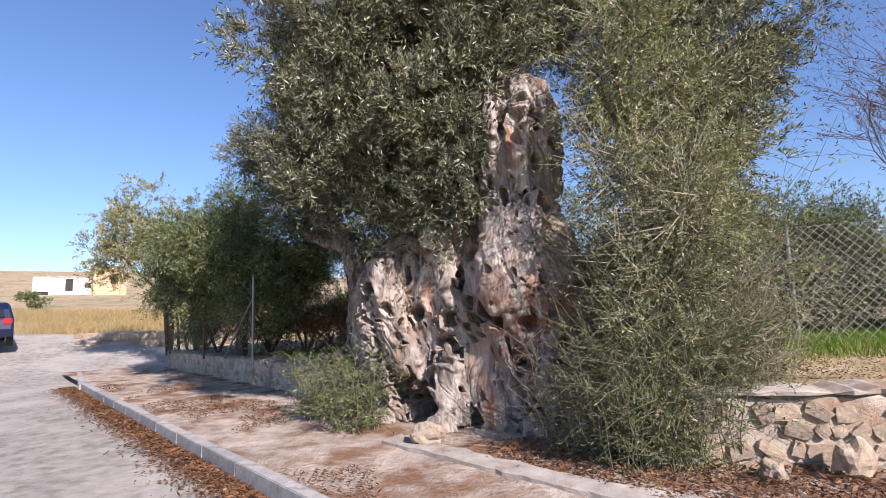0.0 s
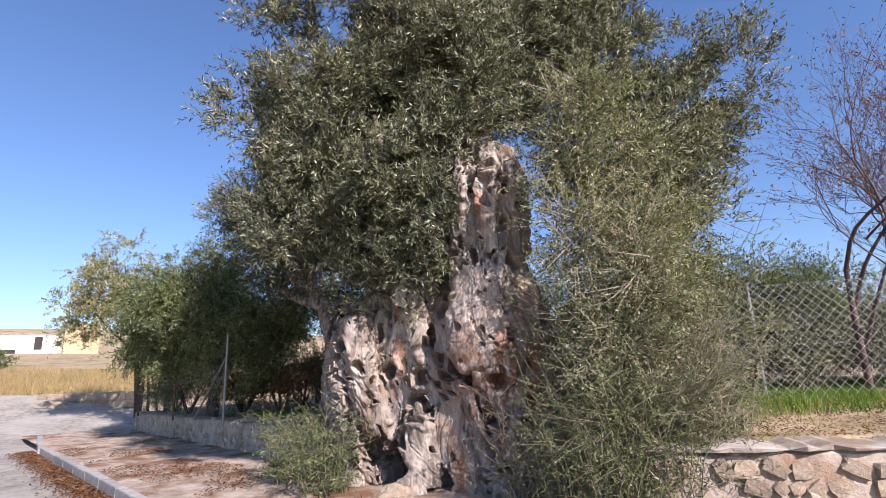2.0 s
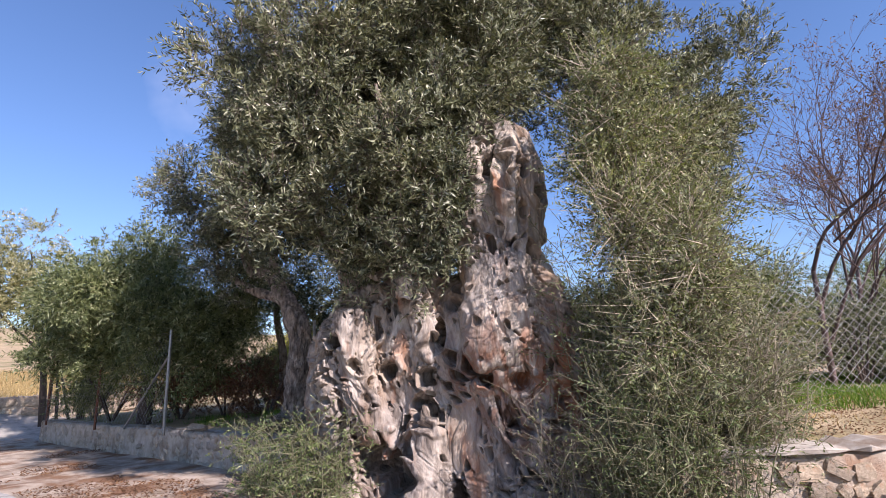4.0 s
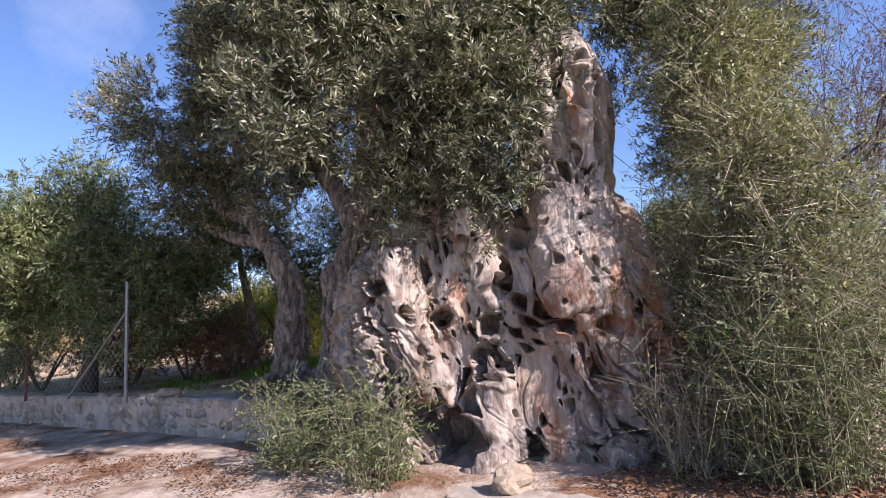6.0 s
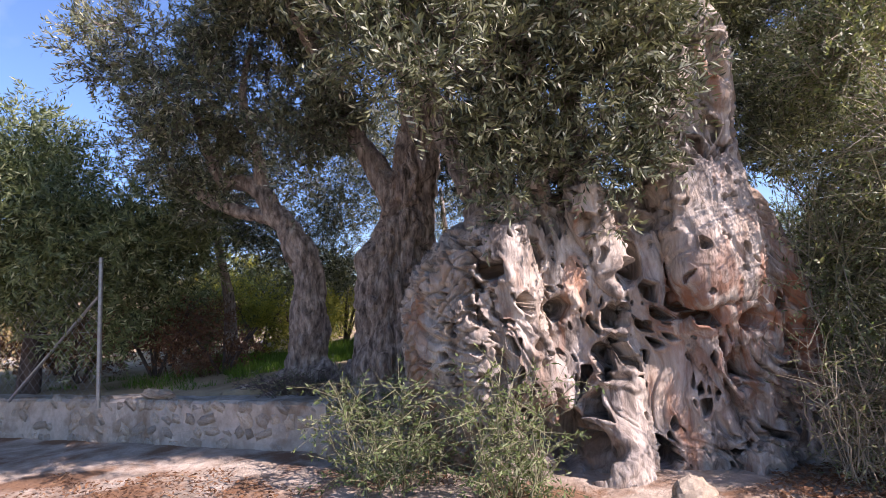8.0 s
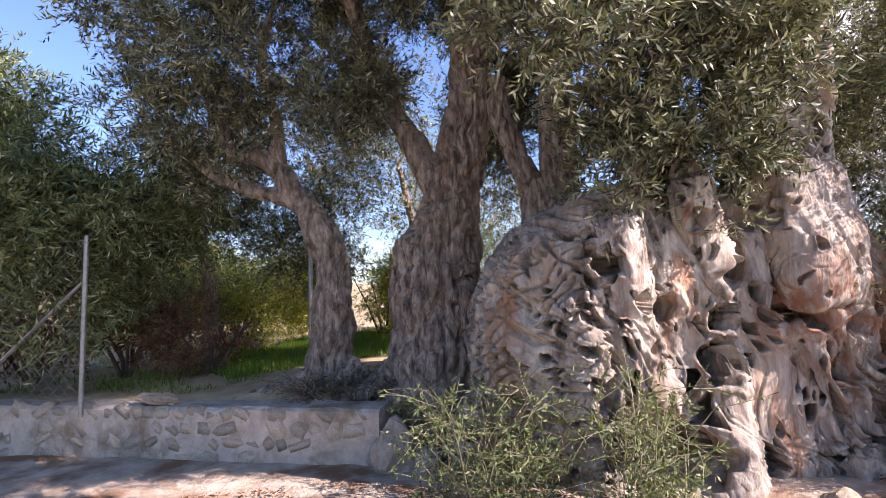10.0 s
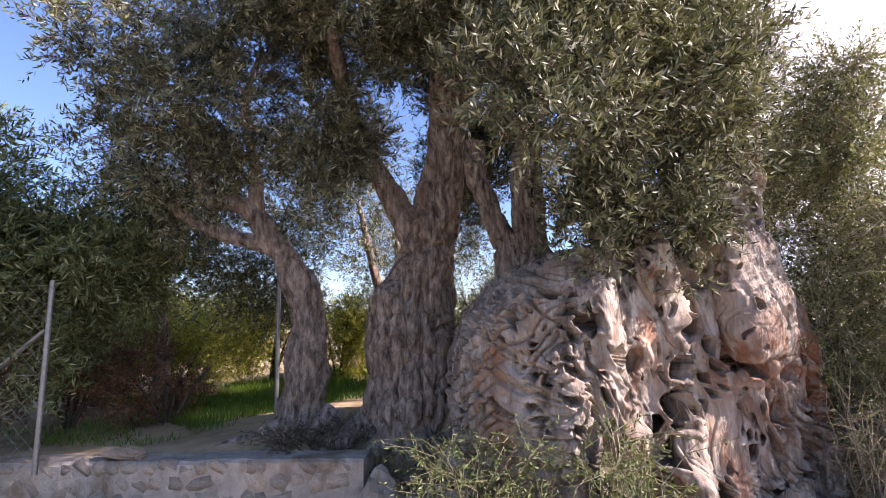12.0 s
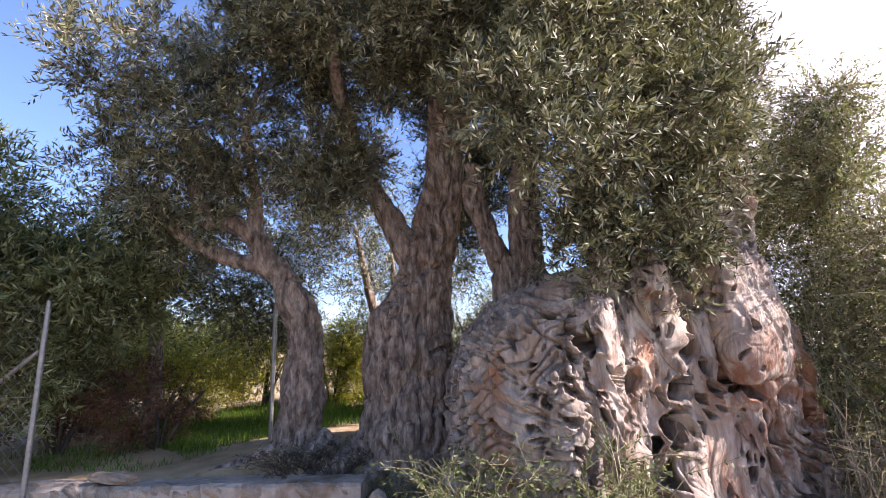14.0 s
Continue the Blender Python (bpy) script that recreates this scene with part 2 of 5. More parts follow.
M_LEAF_GREEN = leafy("young_olive_leaf", (0.045, 0.065, 0.025), (0.12, 0.155, 0.06), (0.28, 0.30, 0.18), 0.2)
M_LEAF_DARK = leafy("carob_leaf", (0.030, 0.044, 0.020), (0.17, 0.20, 0.092), (0.47, 0.49, 0.33), 0.28)
M_LEAF_PALE = leafy("pale_tree_leaf", (0.07, 0.08, 0.04), (0.30, 0.29, 0.16), (0.66, 0.62, 0.45))
M_LEAF_YELLOW = leafy("sunlit_shrub_leaf", (0.09, 0.11, 0.02), (0.32, 0.32, 0.07), (0.55, 0.48, 0.10), 0.4)
M_LEAF_RED = leafy("dry_leaf", (0.08, 0.036, 0.022), (0.18, 0.09, 0.055), (0.30, 0.19, 0.11), 0.25)
M_BROOM = leafy("shoot_leaf", (0.036, 0.048, 0.022), (0.20, 0.222, 0.115), (0.50, 0.50, 0.35), 0.3)
M_GRASS = leafy("green_grass", (0.035, 0.075, 0.010), (0.105, 0.20, 0.022), (0.22, 0.29, 0.055), 0.35)
M_STRAW = leafy("dry_grass", (0.24, 0.17, 0.08), (0.44, 0.33, 0.17), (0.60, 0.48, 0.28), 0.3)
M_LITTER = leafy("fallen_leaf", (0.07, 0.033, 0.018), (0.17, 0.085, 0.046), (0.32, 0.20, 0.115), 0.1, 0.8)
M_ROAD = grainy("worn_concrete_road", [(0.3, (0.16, 0.142, 0.118)), (0.5, (0.285, 0.257, 0.218)), (0.7, (0.38, 0.345, 0.295))], 5.5, (0.40, 0.365, 0.31), 0.6, (0.45, 0.66), 0.92, (1, 1, 1), 14, 0.6, 0.03)
M_PAVE = grainy("dusty_pavement", [(0.3, (0.24, 0.185, 0.135)), (0.5, (0.40, 0.32, 0.245)), (0.7, (0.56, 0.465, 0.37))], 3.5, (0.22, 0.122, 0.068), 1.5, (0.48, 0.61), 0.95, (1, 1, 1), 18, 0.9, 0.04)
M_KERB = grainy("concrete_kerb", [(0.3, (0.26, 0.25, 0.235)), (0.7, (0.44, 0.42, 0.39))], 6, (0.18, 0.16, 0.14), 3, (0.55, 0.7), 0.9, (1, 1, 1), 40, 0.5, 0.01, None, 0.15)
M_CONC = grainy("pale_concrete", [(0.3, (0.28, 0.245, 0.20)), (0.7, (0.48, 0.43, 0.36))], 5, (0.26, 0.19, 0.13), 2.2, (0.52, 0.66), 0.92, (1, 1, 1), 30, 0.6)
M_MORTAR = grainy("wall_mortar", [(0.3, (0.35, 0.295, 0.23)), (0.7, (0.57, 0.49, 0.395))], 7, (0.24, 0.175, 0.115), 2.0, (0.52, 0.66), 0.95, (1, 1, 1), 40, 0.8)
M_MORTAR_TAN = grainy("earth_mortar", [(0.3, (0.30, 0.245, 0.185)), (0.7, (0.52, 0.44, 0.345))], 7, (0.30, 0.19, 0.12), 2.5, (0.52, 0.66), 0.95, (1, 1, 1), 40, 0.8)
M_STONE_GREY = grainy("grey_limestone", [(0.3, (0.36, 0.305, 0.24)), (0.7, (0.62, 0.54, 0.435))], 6, (0.40, 0.30, 0.20), 3, (0.5, 0.66), 0.9, (1, 1, 1), 30, 0.8, 0.02, None, 0.3)
M_STONE_TAN = grainy("tan_limestone", [(0.3, (0.28, 0.22, 0.155)), (0.7, (0.55, 0.455, 0.345))], 6, (0.38, 0.24, 0.15), 2.4, (0.54, 0.68), 0.9, (1, 1, 1), 30, 0.8, 0.02, None, 0.32)
M_EARTH = grainy("dry_earth_and_grass", [(0.3, (0.22, 0.155, 0.085)), (0.5, (0.38, 0.285, 0.165)), (0.7, (0.52, 0.405, 0.25))], 1.4, (0.20, 0.18, 0.08), 0.16, (0.50, 0.66), 0.95, (1, 1, 1), 12, 0.8, 0.05)
M_GALV = plain("galvanised_steel", (0.27, 0.27, 0.26), 0.45, 0.7, 0.2)
M_WIRE = plain("fence_wire", (0.40, 0.39, 0.37), 0.5, 0.5, 0.2)
M_WHITE = grainy("whitewash", [(0.3, (0.66, 0.62, 0.55)), (0.7, (0.80, 0.77, 0.71))], 0.6, (0.5, 0.42, 0.33), 0.5, (0.58, 0.75), 0.9)
M_OCHRE = grainy("ochre_stone_wall", [(0.3, (0.42, 0.30, 0.17)), (0.7, (0.60, 0.46, 0.28))], 0.8, None, 1, (0.5, 0.6), 0.9)
# near-black that paints the unlit inside of the farmhouse openings
M_DARK = plain("opening_shade", (0.03, 0.028, 0.025), 0.8)
M_TILE = plain("roof_tile", (0.42, 0.22, 0.13), 0.85)
M_PAINT = plain("dark_blue_car_paint", (0.008, 0.010, 0.04), 0.38, 0.0, 0.05)
M_GLASS = plain("tinted_glass", (0.02, 0.022, 0.025), 0.08)
M_TYRE = plain("tyre_rubber", (0.02, 0.02, 0.02), 0.85)
M_RIM = plain("alloy", (0.5, 0.5, 0.5), 0.35, 0.9)
M_LAMP = plain("red_lens", (0.35, 0.015, 0.02), 0.2)
# dark brown that stands in for shade on the left fence's added posts
M_POST_SHADED = plain("shaded_post", (0.16, 0.07, 0.04), 0.8, 0.2, 0.3)

# ---- the plan: along and across the kerb ----
K0 = np.array([-2.1, 5.18])
KD = np.array([-0.678, 0.735])
KN = np.array([0.735, 0.678])
ROAD_Z, PAVE_Z = -0.05, 0.10


def at_kerb(k, n):
    return K0[0] + KD[0] * k + KN[0] * n, K0[1] + KD[1] * k + KN[1] * n


def rise(x, y):
    """Height of the open land, which climbs away to the far side."""
    s = -0.64 * x + 0.77 * y
    h = ROAD_Z + 0.95 * smooth(18.5, 28, s) + 0.072 * np.maximum(s - 24, 0)
    far = np.maximum(s - 150, 0)
    h = h + 0.05 * np.minimum(far, 130) - 0.072 * np.maximum(s - 290, 0)
    return h + smooth(30, 120, np.hypot(x, y)) * 1.2 * np.sin(x * 0.021 + 1) * np.cos(y * 0.017)


TERRACE = [(-8.85, 16.6), (-1.92, 9.2), (-1.0, 8.0), (1.3, 6.9), (1.6, 4.85), (5.0, 4.22), (16.0, 2.2), (40, 10), (40, 60), (-4.0, 60), (-7.0, 24)]


def inside_depth(x, y):
    """Signed distance to the terrace's edge, positive inside."""
    x, y = np.asarray(x, float), np.asarray(y, float)
    d = np.full(x.shape, 1e9)
    ins = np.zeros(x.shape, bool)
    for (ax, ay), (bx, by) in zip(TERRACE, TERRACE[1:] + TERRACE[:1]):
        ex, ey = bx - ax, by - ay
        u = np.clip(((x - ax) * ex + (y - ay) * ey) / (ex * ex + ey * ey), 0, 1)
        d = np.minimum(d, np.hypot(x - ax - u * ex, y - ay - u * ey))
        hit = ((ay > y) != (by > y)) & (x < ex * (y - ay) / (by - ay + 1e-12) + ax)
        ins ^= hit
    return np.where(ins, d, -d)


def land(x, y):
    x, y = np.asarray(x, float), np.asarray(y, float)
    b = rise(x, y) - 0.05
    d = inside_depth(x, y)
    top = 0.60 + 0.17 * smooth(-2, 3, x) + 0.10 * smooth(0, 2.5, d) + 0.03 * fnoise(np.stack([x, y, x * 0], -1).reshape(-1, 3) * 0.9, 3).reshape(x.shape)
    top = top + 0.16 * np.exp(-((x + 1.3) ** 2 + (y - 10.2) ** 2) / 1.6)
    soft = smooth(-2.1, -1.7, x) * smooth(1.9, 1.5, x)
    w = smooth(-0.02, 0.14, d) * (1 - soft) + smooth(-0.3, 0.8, d) * soft
    return b * (1 - w) + np.maximum(top, b) * w


def grid_axis(lo, hi, step, far):
    mid = np.arange(lo, hi + step / 2, step)
    out = [step]
    while sum(out) < far:
        out.append(out[-1] * 1.18)
    c = np.cumsum(out)
    return np.concatenate([(lo - c)[::-1], mid, hi + c])


gx, gy = grid_axis(-13, 10, 0.14, 900), grid_axis(-3, 22, 0.14, 900)
X, Y = np.meshgrid(gx, gy)
Z = land(X, Y)
nx, ny = len(gx), len(gy)
idx = np.arange(nx * ny).reshape(ny, nx)
quads = np.stack([idx[:-1, :-1], idx[:-1, 1:], idx[1:, 1:], idx[1:, :-1]], -1).reshape(-1, 4)
ground = tagged(new("ground", mesh_of("ground", np.stack([X, Y, Z], -1).reshape(-1, 3), quads, M_EARTH)), "dry tan earth and straw-coloured field rising to hills", "ground", kind="structure")


def kerb_sheet(name, ks, ns, height, keep, material):
    K, N = np.meshgrid(ks, ns)
    x, y = at_kerb(K, N)
    z = height(x, y)
    i = np.arange(K.size).reshape(K.shape)
    q = np.stack([i[:-1, :-1], i[1:, :-1], i[1:, 1:], i[:-1, 1:]], -1)
    ok = keep((K[:-1, :-1] + K[1:, 1:]) / 2, (N[:-1, :-1] + N[1:, 1:]) / 2)
    return mesh_of(name, np.stack([x, y, z], -1).reshape(-1, 3), q[ok], material)


def wob(x, y, f, a, seed=3):
    return a * fnoise(np.stack([x, y, x * 0 + 0.5], -1).reshape(-1, 3) * f, 3, seed).reshape(x.shape)


road_me = kerb_sheet("road", np.concatenate([np.arange(-60, -8, 1.0), np.arange(-8, 40, 0.25)]), np.arange(-7.5, 9.2, 0.25),
                     lambda x, y: rise(x, y) + wob(x, y, 1.2, 0.006), lambda k, n: (n < 0.45) | ((k > 14.0) & (k < 23)), M_ROAD)
tagged(new("road", road_me), "pale worn concrete road with grey patches", "road", kind="structure")
pave_me = kerb_sheet("pavement", np.arange(-14, 14.6, 0.12), np.concatenate([np.arange(0.06, 6.2, 0.12)]),
                     lambda x, y: PAVE_Z + wob(x, y, 2.5, 0.022) + 0 * x, lambda k, n: (n < 2.75) | (k < 0.3), M_PAVE)
tagged(new("pavement", pave_me), "dusty pale pavement stained with reddish leaf litter", "pavement", kind="structure")

# kerb stones
kerb = thing("kerb", (K0[0], K0[1], 0), "grey concrete kerb along the pavement's edge", "kerb", kind="structure")
bm = bmesh.new()
box_bm(bm, (-0.497, -0.02, -0.22), (0.497, 0.11, 0.0), 0.008)
kerb_me = bm_mesh("kerb_stone", bm, M_KERB)
rk = random.Random(4)
for i in range(28):
    k = -13.5 + i
    bend = 0.11 * max(0, k - 10.4)
    x, y = at_kerb(k, bend)
    child_at("kerb_stone", kerb_me, kerb, pose(x, y, 0.122 + rk.uniform(-0.006, 0.006), rk.uniform(-0.6, 0.6), 0, math.degrees(math.atan2(KD[1], KD[0])) + 180 + rk.uniform(-0.4, 0.4) - (6 if k > 10.4 else 0)))


# ---- the ancient trunk ----
def catmull_closed(pts, n):
    p = np.asarray(pts, float)
    m = len(p)
    u = np.arange(n) / n * m
    i = np.floor(u).astype(int)
    f = (u - i)[:, None]
    a, b, c, d = p[(i - 1) % m], p[i % m], p[(i + 1) % m], p[(i + 2) % m]
    return 0.5 * (2 * b + (c - a) * f + (2 * a - 5 * b + 4 * c - d) * f ** 2 + (3 * b - a - 3 * c + d) * f ** 3)


def loft(rings, sides=56):
    """Closed outlines stacked over one another, capped."""
    rings = [np.column_stack([catmull_closed(r, sides), np.full(sides, z)]) for z, r in rings]
    v = np.vstack(rings + [rings[0].mean(0)[None], rings[-1].mean(0)[None]])
    m = len(rings)
    i = np.arange(m - 1)[:, None] * sides
    j = np.arange(sides)[None]
    k = (j + 1) % sides
    f = [tuple(q) for q in np.stack([i + j, i + k, i + sides + k, i + sides + j], -1).reshape(-1, 4)]
    e = (m - 1) * sides
    f += [(e + a, e + (a + 1) % sides, len(v) - 1) for a in range(sides)] + [((a + 1) % sides, a, len(v) - 2) for a in range(sides)]
    return v, f


HEART = np.array([0.30, 7.15])
PLAN = np.array([(-1.07, 6.90), (-0.56, 6.84), (0.02, 6.54), (0.42, 6.24), (0.85, 6.00), (1.35, 5.78), (1.80, 6.05), (1.72, 7.0), (1.2, 7.8), (0.3, 8.35), (-0.55, 8.55), (-1.18, 7.7)])
SIDE = np.array([0, 0.2, 0.5, 0.6, 0.85, 1, 1, 1, 0.7, 0.4, 0.1, 0])
BACK = np.array([0, 0, 0, 0, 0, 0, 0, 0, 0, 1, 1, 1], bool)
rings = []
for z, left, right, mid in ((-0.25, 0.74, 1.16, 0.98), (0.1, 0.76, 1.12, 0.96), (0.45, 0.83, 1.06, 0.95), (0.8, 0.93, 1.02, 0.98), (1.2, 1.0, 0.98, 1.0), (1.6, 1.03, 0.93, 1.02),
                            (1.95, 1.03, 0.84, 1.0), (2.2, 0.97, 0.72, 0.93), (2.4, 0.86, 0.58, 0.8), (2.55, 0.62, 0.4, 0.55), (2.63, 0.3, 0.2, 0.3)):
    s = left * (1 - SIDE) + right * SIDE
    s = np.where(BACK, s * np.interp(z, (-0.25, 0.8, 1.5, 1.9, 2.2, 2.45), (1.25, 1.16, 1.08, 1.0, 0.92, 0.84)), s)
    s = s * (1 - np.exp(-((SIDE - 0.5) / 0.2) ** 2) * (1 - mid / ((left + right) / 2)))
    rings.append((z, HEART + (PLAN - HEART) * s[:, None]))
parts = [loft(rings)]
# the broken tower, the swelling at its foot, roots and ribs
TOWER = [(0.3, 1.2, 6.35, 0.62, 0.55), (1.3, 1.12, 6.28, 0.56, 0.52), (1.65, 1.06, 6.2, 0.50, 0.50), (2.0, 1.04, 6.2, 0.49, 0.50), (2.5, 1.04, 6.28, 0.44, 0.46), (2.9, 1.05, 6.32, 0.40, 0.42),
         (3.3, 1.08, 6.34, 0.46, 0.43), (3.8, 1.08, 6.37, 0.48, 0.44), (4.15, 1.06, 6.42, 0.47, 0.42), (4.4, 1.04, 6.47, 0.40, 0.36), (4.55, 1.0, 6.5, 0.27, 0.22)]
ring = np.arange(10) / 10 * 2 * math.pi
parts.append(loft([(z, np.column_stack([x + rx * np.cos(ring), y + ry * np.sin(ring)])) for z, x, y, rx, ry in TOWER], 40))
# the broad smooth slab that hangs from the tower over the riven flank
slab_turn = math.atan2(-0.51, 0.86)
slab_rings = []
for z, x, y, wide, thick in ((1.48, 0.82, 6.00, 0.18, 0.12), (1.54, 0.80, 5.97, 0.29, 0.18), (1.70, 0.79, 5.95, 0.35, 0.20), (2.0, 0.79, 5.97, 0.35, 0.21), (2.4, 0.82, 6.02, 0.36, 0.22), (2.7, 0.86, 6.08, 0.35, 0.22), (2.9, 0.93, 6.16, 0.30, 0.20), (3.05, 1.0, 6.25, 0.2, 0.16)):
    a, b = wide * np.sign(np.cos(ring)) * np.abs(np.cos(ring)) ** 0.7, thick * np.sign(np.sin(ring)) * np.abs(np.sin(ring)) ** 0.7
    slab_rings.append((z, np.column_stack([x + a * math.cos(slab_turn) - b * math.sin(slab_turn), y + a * math.sin(slab_turn) + b * math.cos(slab_turn)])))
parts.append(loft(slab_rings, 40))
RIBS = [
    [(1.2, 6.12, 2.75, 0.20), (1.34, 6.04, 2.35, 0.20), (1.36, 5.90, 1.8, 0.25), (1.42, 5.86, 1.3, 0.27), (1.5, 5.82, 0.7, 0.28), (1.6, 5.78, 0.0, 0.30)],
    [(0.34, 6.58, 1.9, 0.20), (0.26, 6.66, 1.35, 0.27), (0.17, 6.68, 0.85, 0.30), (0.08, 6.60, 0.48, 0.26), (-0.03, 6.46, 0.15, 0.22), (-0.12, 6.40, -0.15, 0.24)],
    [(-0.75, 6.88, 1.5, 0.22), (-0.55, 6.86, 1.0, 0.22), (-0.38, 6.88, 0.75, 0.16)],
    [(-0.80, 6.82, 2.2, 0.18), (-0.76, 6.80, 1.7, 0.20), (-0.70, 6.86, 1.2, 0.16)],
    [(-0.15, 6.55, 2.75, 0.09), (-0.12, 6.52, 2.45, 0.15), (0.05, 6.55, 2.1, 0.16), (0.2, 6.5, 1.7, 0.14)],
    [(1.3, 5.95, 1.9, 0.15), (1.5, 5.85, 1.35, 0.16), (1.75, 5.85, 0.8, 0.16), (2.0, 5.8, 0.25, 0.15), (2.15, 5.75, -0.1, 0.15)],
    [(1.0, 5.95, 1.5, 0.14), (1.2, 5.85, 1.0, 0.15), (1.4, 5.75, 0.5, 0.15), (1.55, 5.65, -0.1, 0.18)],
    [(0.62, 6.12, 1.35, 0.13), (0.78, 6.02, 0.9, 0.14), (0.92, 5.92, 0.4, 0.15), (1.0, 5.85, -0.1, 0.17)],
    [(-0.72, 7.05, 0.9, 0.2), (-0.7, 7.1, 0.4, 0.2), (-0.8, 7.05, -0.1, 0.24)],
    [(-0.9, 7.9, 1.2, 0.25), (-0.95, 8.1, 0.6, 0.28), (-1.15, 8.3, 0.1, 0.3)],
    [(0.62, 6.28, 2.4, 0.10), (0.60, 6.22, 3.0, 0.09), (0.70, 6.1, 3.5, 0.09), (0.66, 6.15, 4.1, 0.09), (0.72, 6.3, 4.45, 0.07)],
    [(0.98, 5.92, 2.9, 0.08), (0.95, 5.9, 3.5, 0.09), (1.05, 6.0, 4.1, 0.09), (1.0, 6.25, 4.55, 0.08)],
    [(-0.30, 7.0, 2.3, 0.15), (-0.24, 6.95, 2.65, 0.10), (-0.28, 6.9, 2.9, 0.05)],
    [(0.12, 6.8, 2.2, 0.15), (0.16, 6.75, 2.6, 0.09), (0.2, 6.72, 2.75, 0.05)],
]
for rib in RIBS:
    v, f = tube(rib, 14, 0.08)
    parts.append((v, [tuple(dict.fromkeys(int(a) for a in q)) for q in f]))
bm = bmesh.new()
for v, f in parts:
    vs = [bm.verts.new(tuple(co)) for co in v]
    for q in f:
        try:
            bm.faces.new([vs[a] for a in q])
        except ValueError:
            pass
    bm.verts.ensure_lookup_table()
bmesh.ops.holes_fill(bm, edges=[e for e in bm.edges if e.is_boundary], sides=0)
bmesh.ops.recalc_face_normals(bm, faces=bm.faces)
rough_me = bpy.data.meshes.new("rough_trunk")
bm.to_mesh(rough_me)
bm.free()
rough = new("rough_trunk", rough_me)
rm = rough.modifiers.new("union", "REMESH")
rm.mode, rm.voxel_size = "VOXEL", 0.0105
sm = rough.modifiers.new("soften", "SMOOTH")
sm.factor, sm.iterations = 0.5, 8
trunk_me = bpy.data.meshes.new_from_object(rough.evaluated_get(bpy.context.evaluated_depsgraph_get()))
bpy.data.objects.remove(rough)
trunk_me.name = "ancient_trunk"

n = len(trunk_me.vertices)
co, no = np.empty(n * 3), np.empty(n * 3)
trunk_me.vertices.foreach_get("co", co)
trunk_me.vertices.foreach_get("normal", no)
P, NRM = co.reshape(-1, 3), no.reshape(-1, 3)

def cells(q, seed):
    """Nearest and second distances to scattered points, and a random number of the nearest."""
    c = np.floor(q).astype(np.int64)
    f1, f2, who = np.full(len(q), 9.0), np.full(len(q), 9.0), np.zeros(len(q))
    for a in (-1, 0, 1):
        for b in (-1, 0, 1):
            for d in (-1, 0, 1):
                i, j, k = c[:, 0] + a, c[:, 1] + b, c[:, 2] + d
                p = np.stack([i + hash3(i, j, k, seed + 1), j + hash3(i, j, k, seed + 2), k + hash3(i, j, k, seed + 3)], -1)
                e = np.linalg.norm(q - p, axis=1)
                near = e < f1
                f2 = np.where(near, f1, np.minimum(f2, e))
                who = np.where(near, hash3(i, j, k, seed + 4), who)
                f1 = np.where(near, e, f1)
    return f1, f2, who


def furrow(q, seed, w):
    """Thin valleys along the grain, 1 at their bottoms."""
    return smooth(w, 0, np.abs(vnoise(q, seed)))


def along(pts, grain, stretch):
    """Coordinates drawn out along the grain."""
    g = np.array(grain) / np.linalg.norm(grain)
    e1 = np.cross(g, (0.3, 0.9, 0.1))
    e1 /= np.linalg.norm(e1)
    e2 = np.cross(g, e1)
    return np.stack([pts @ e1, pts @ e2, pts @ g * stretch], -1)


# each face of the trunk has its own grain: the left flank flows level, the front leans, the riven flank slants, the tower stands
sa = (P[:, 0] - 0.76) * 0.86 - (P[:, 1] - 5.88) * 0.51
sb = (P[:, 0] - 0.76) * 0.51 + (P[:, 1] - 5.88) * 0.86
slab = smooth(0.46, 0.34, np.abs(sa)) * smooth(0.40, 0.2, np.abs(sb)) * smooth(0.72, 0.56, np.abs(P[:, 2] - 2.12))
high = smooth(2.55, 2.85, P[:, 2]) * (1 - slab)
flank = smooth(0.62, 0.85, P[:, 0]) * smooth(7.2, 6.6, P[:, 1]) * (1 - slab) * (1 - high)
side = smooth(6.72, 7.0, P[:, 1]) * smooth(0.5, -0.1, P[:, 0]) * (1 - high)
front = np.clip(1 - slab - high - flank - side, 0, 1)
warp = np.stack([vnoise(P * 1.9, 31), vnoise(P * 1.9 + 9, 32), vnoise(P * 1.9 + 21, 33)], -1) * 0.16
warp += np.stack([vnoise(P * 5.0, 34), vnoise(P * 5.0 + 9, 35), vnoise(P * 5.0 + 21, 36)], -1) * 0.045
G = P + warp
disp = 0.045 * vnoise(P * 1.7, 41) + 0.028 * vnoise(P * 3.4, 42)
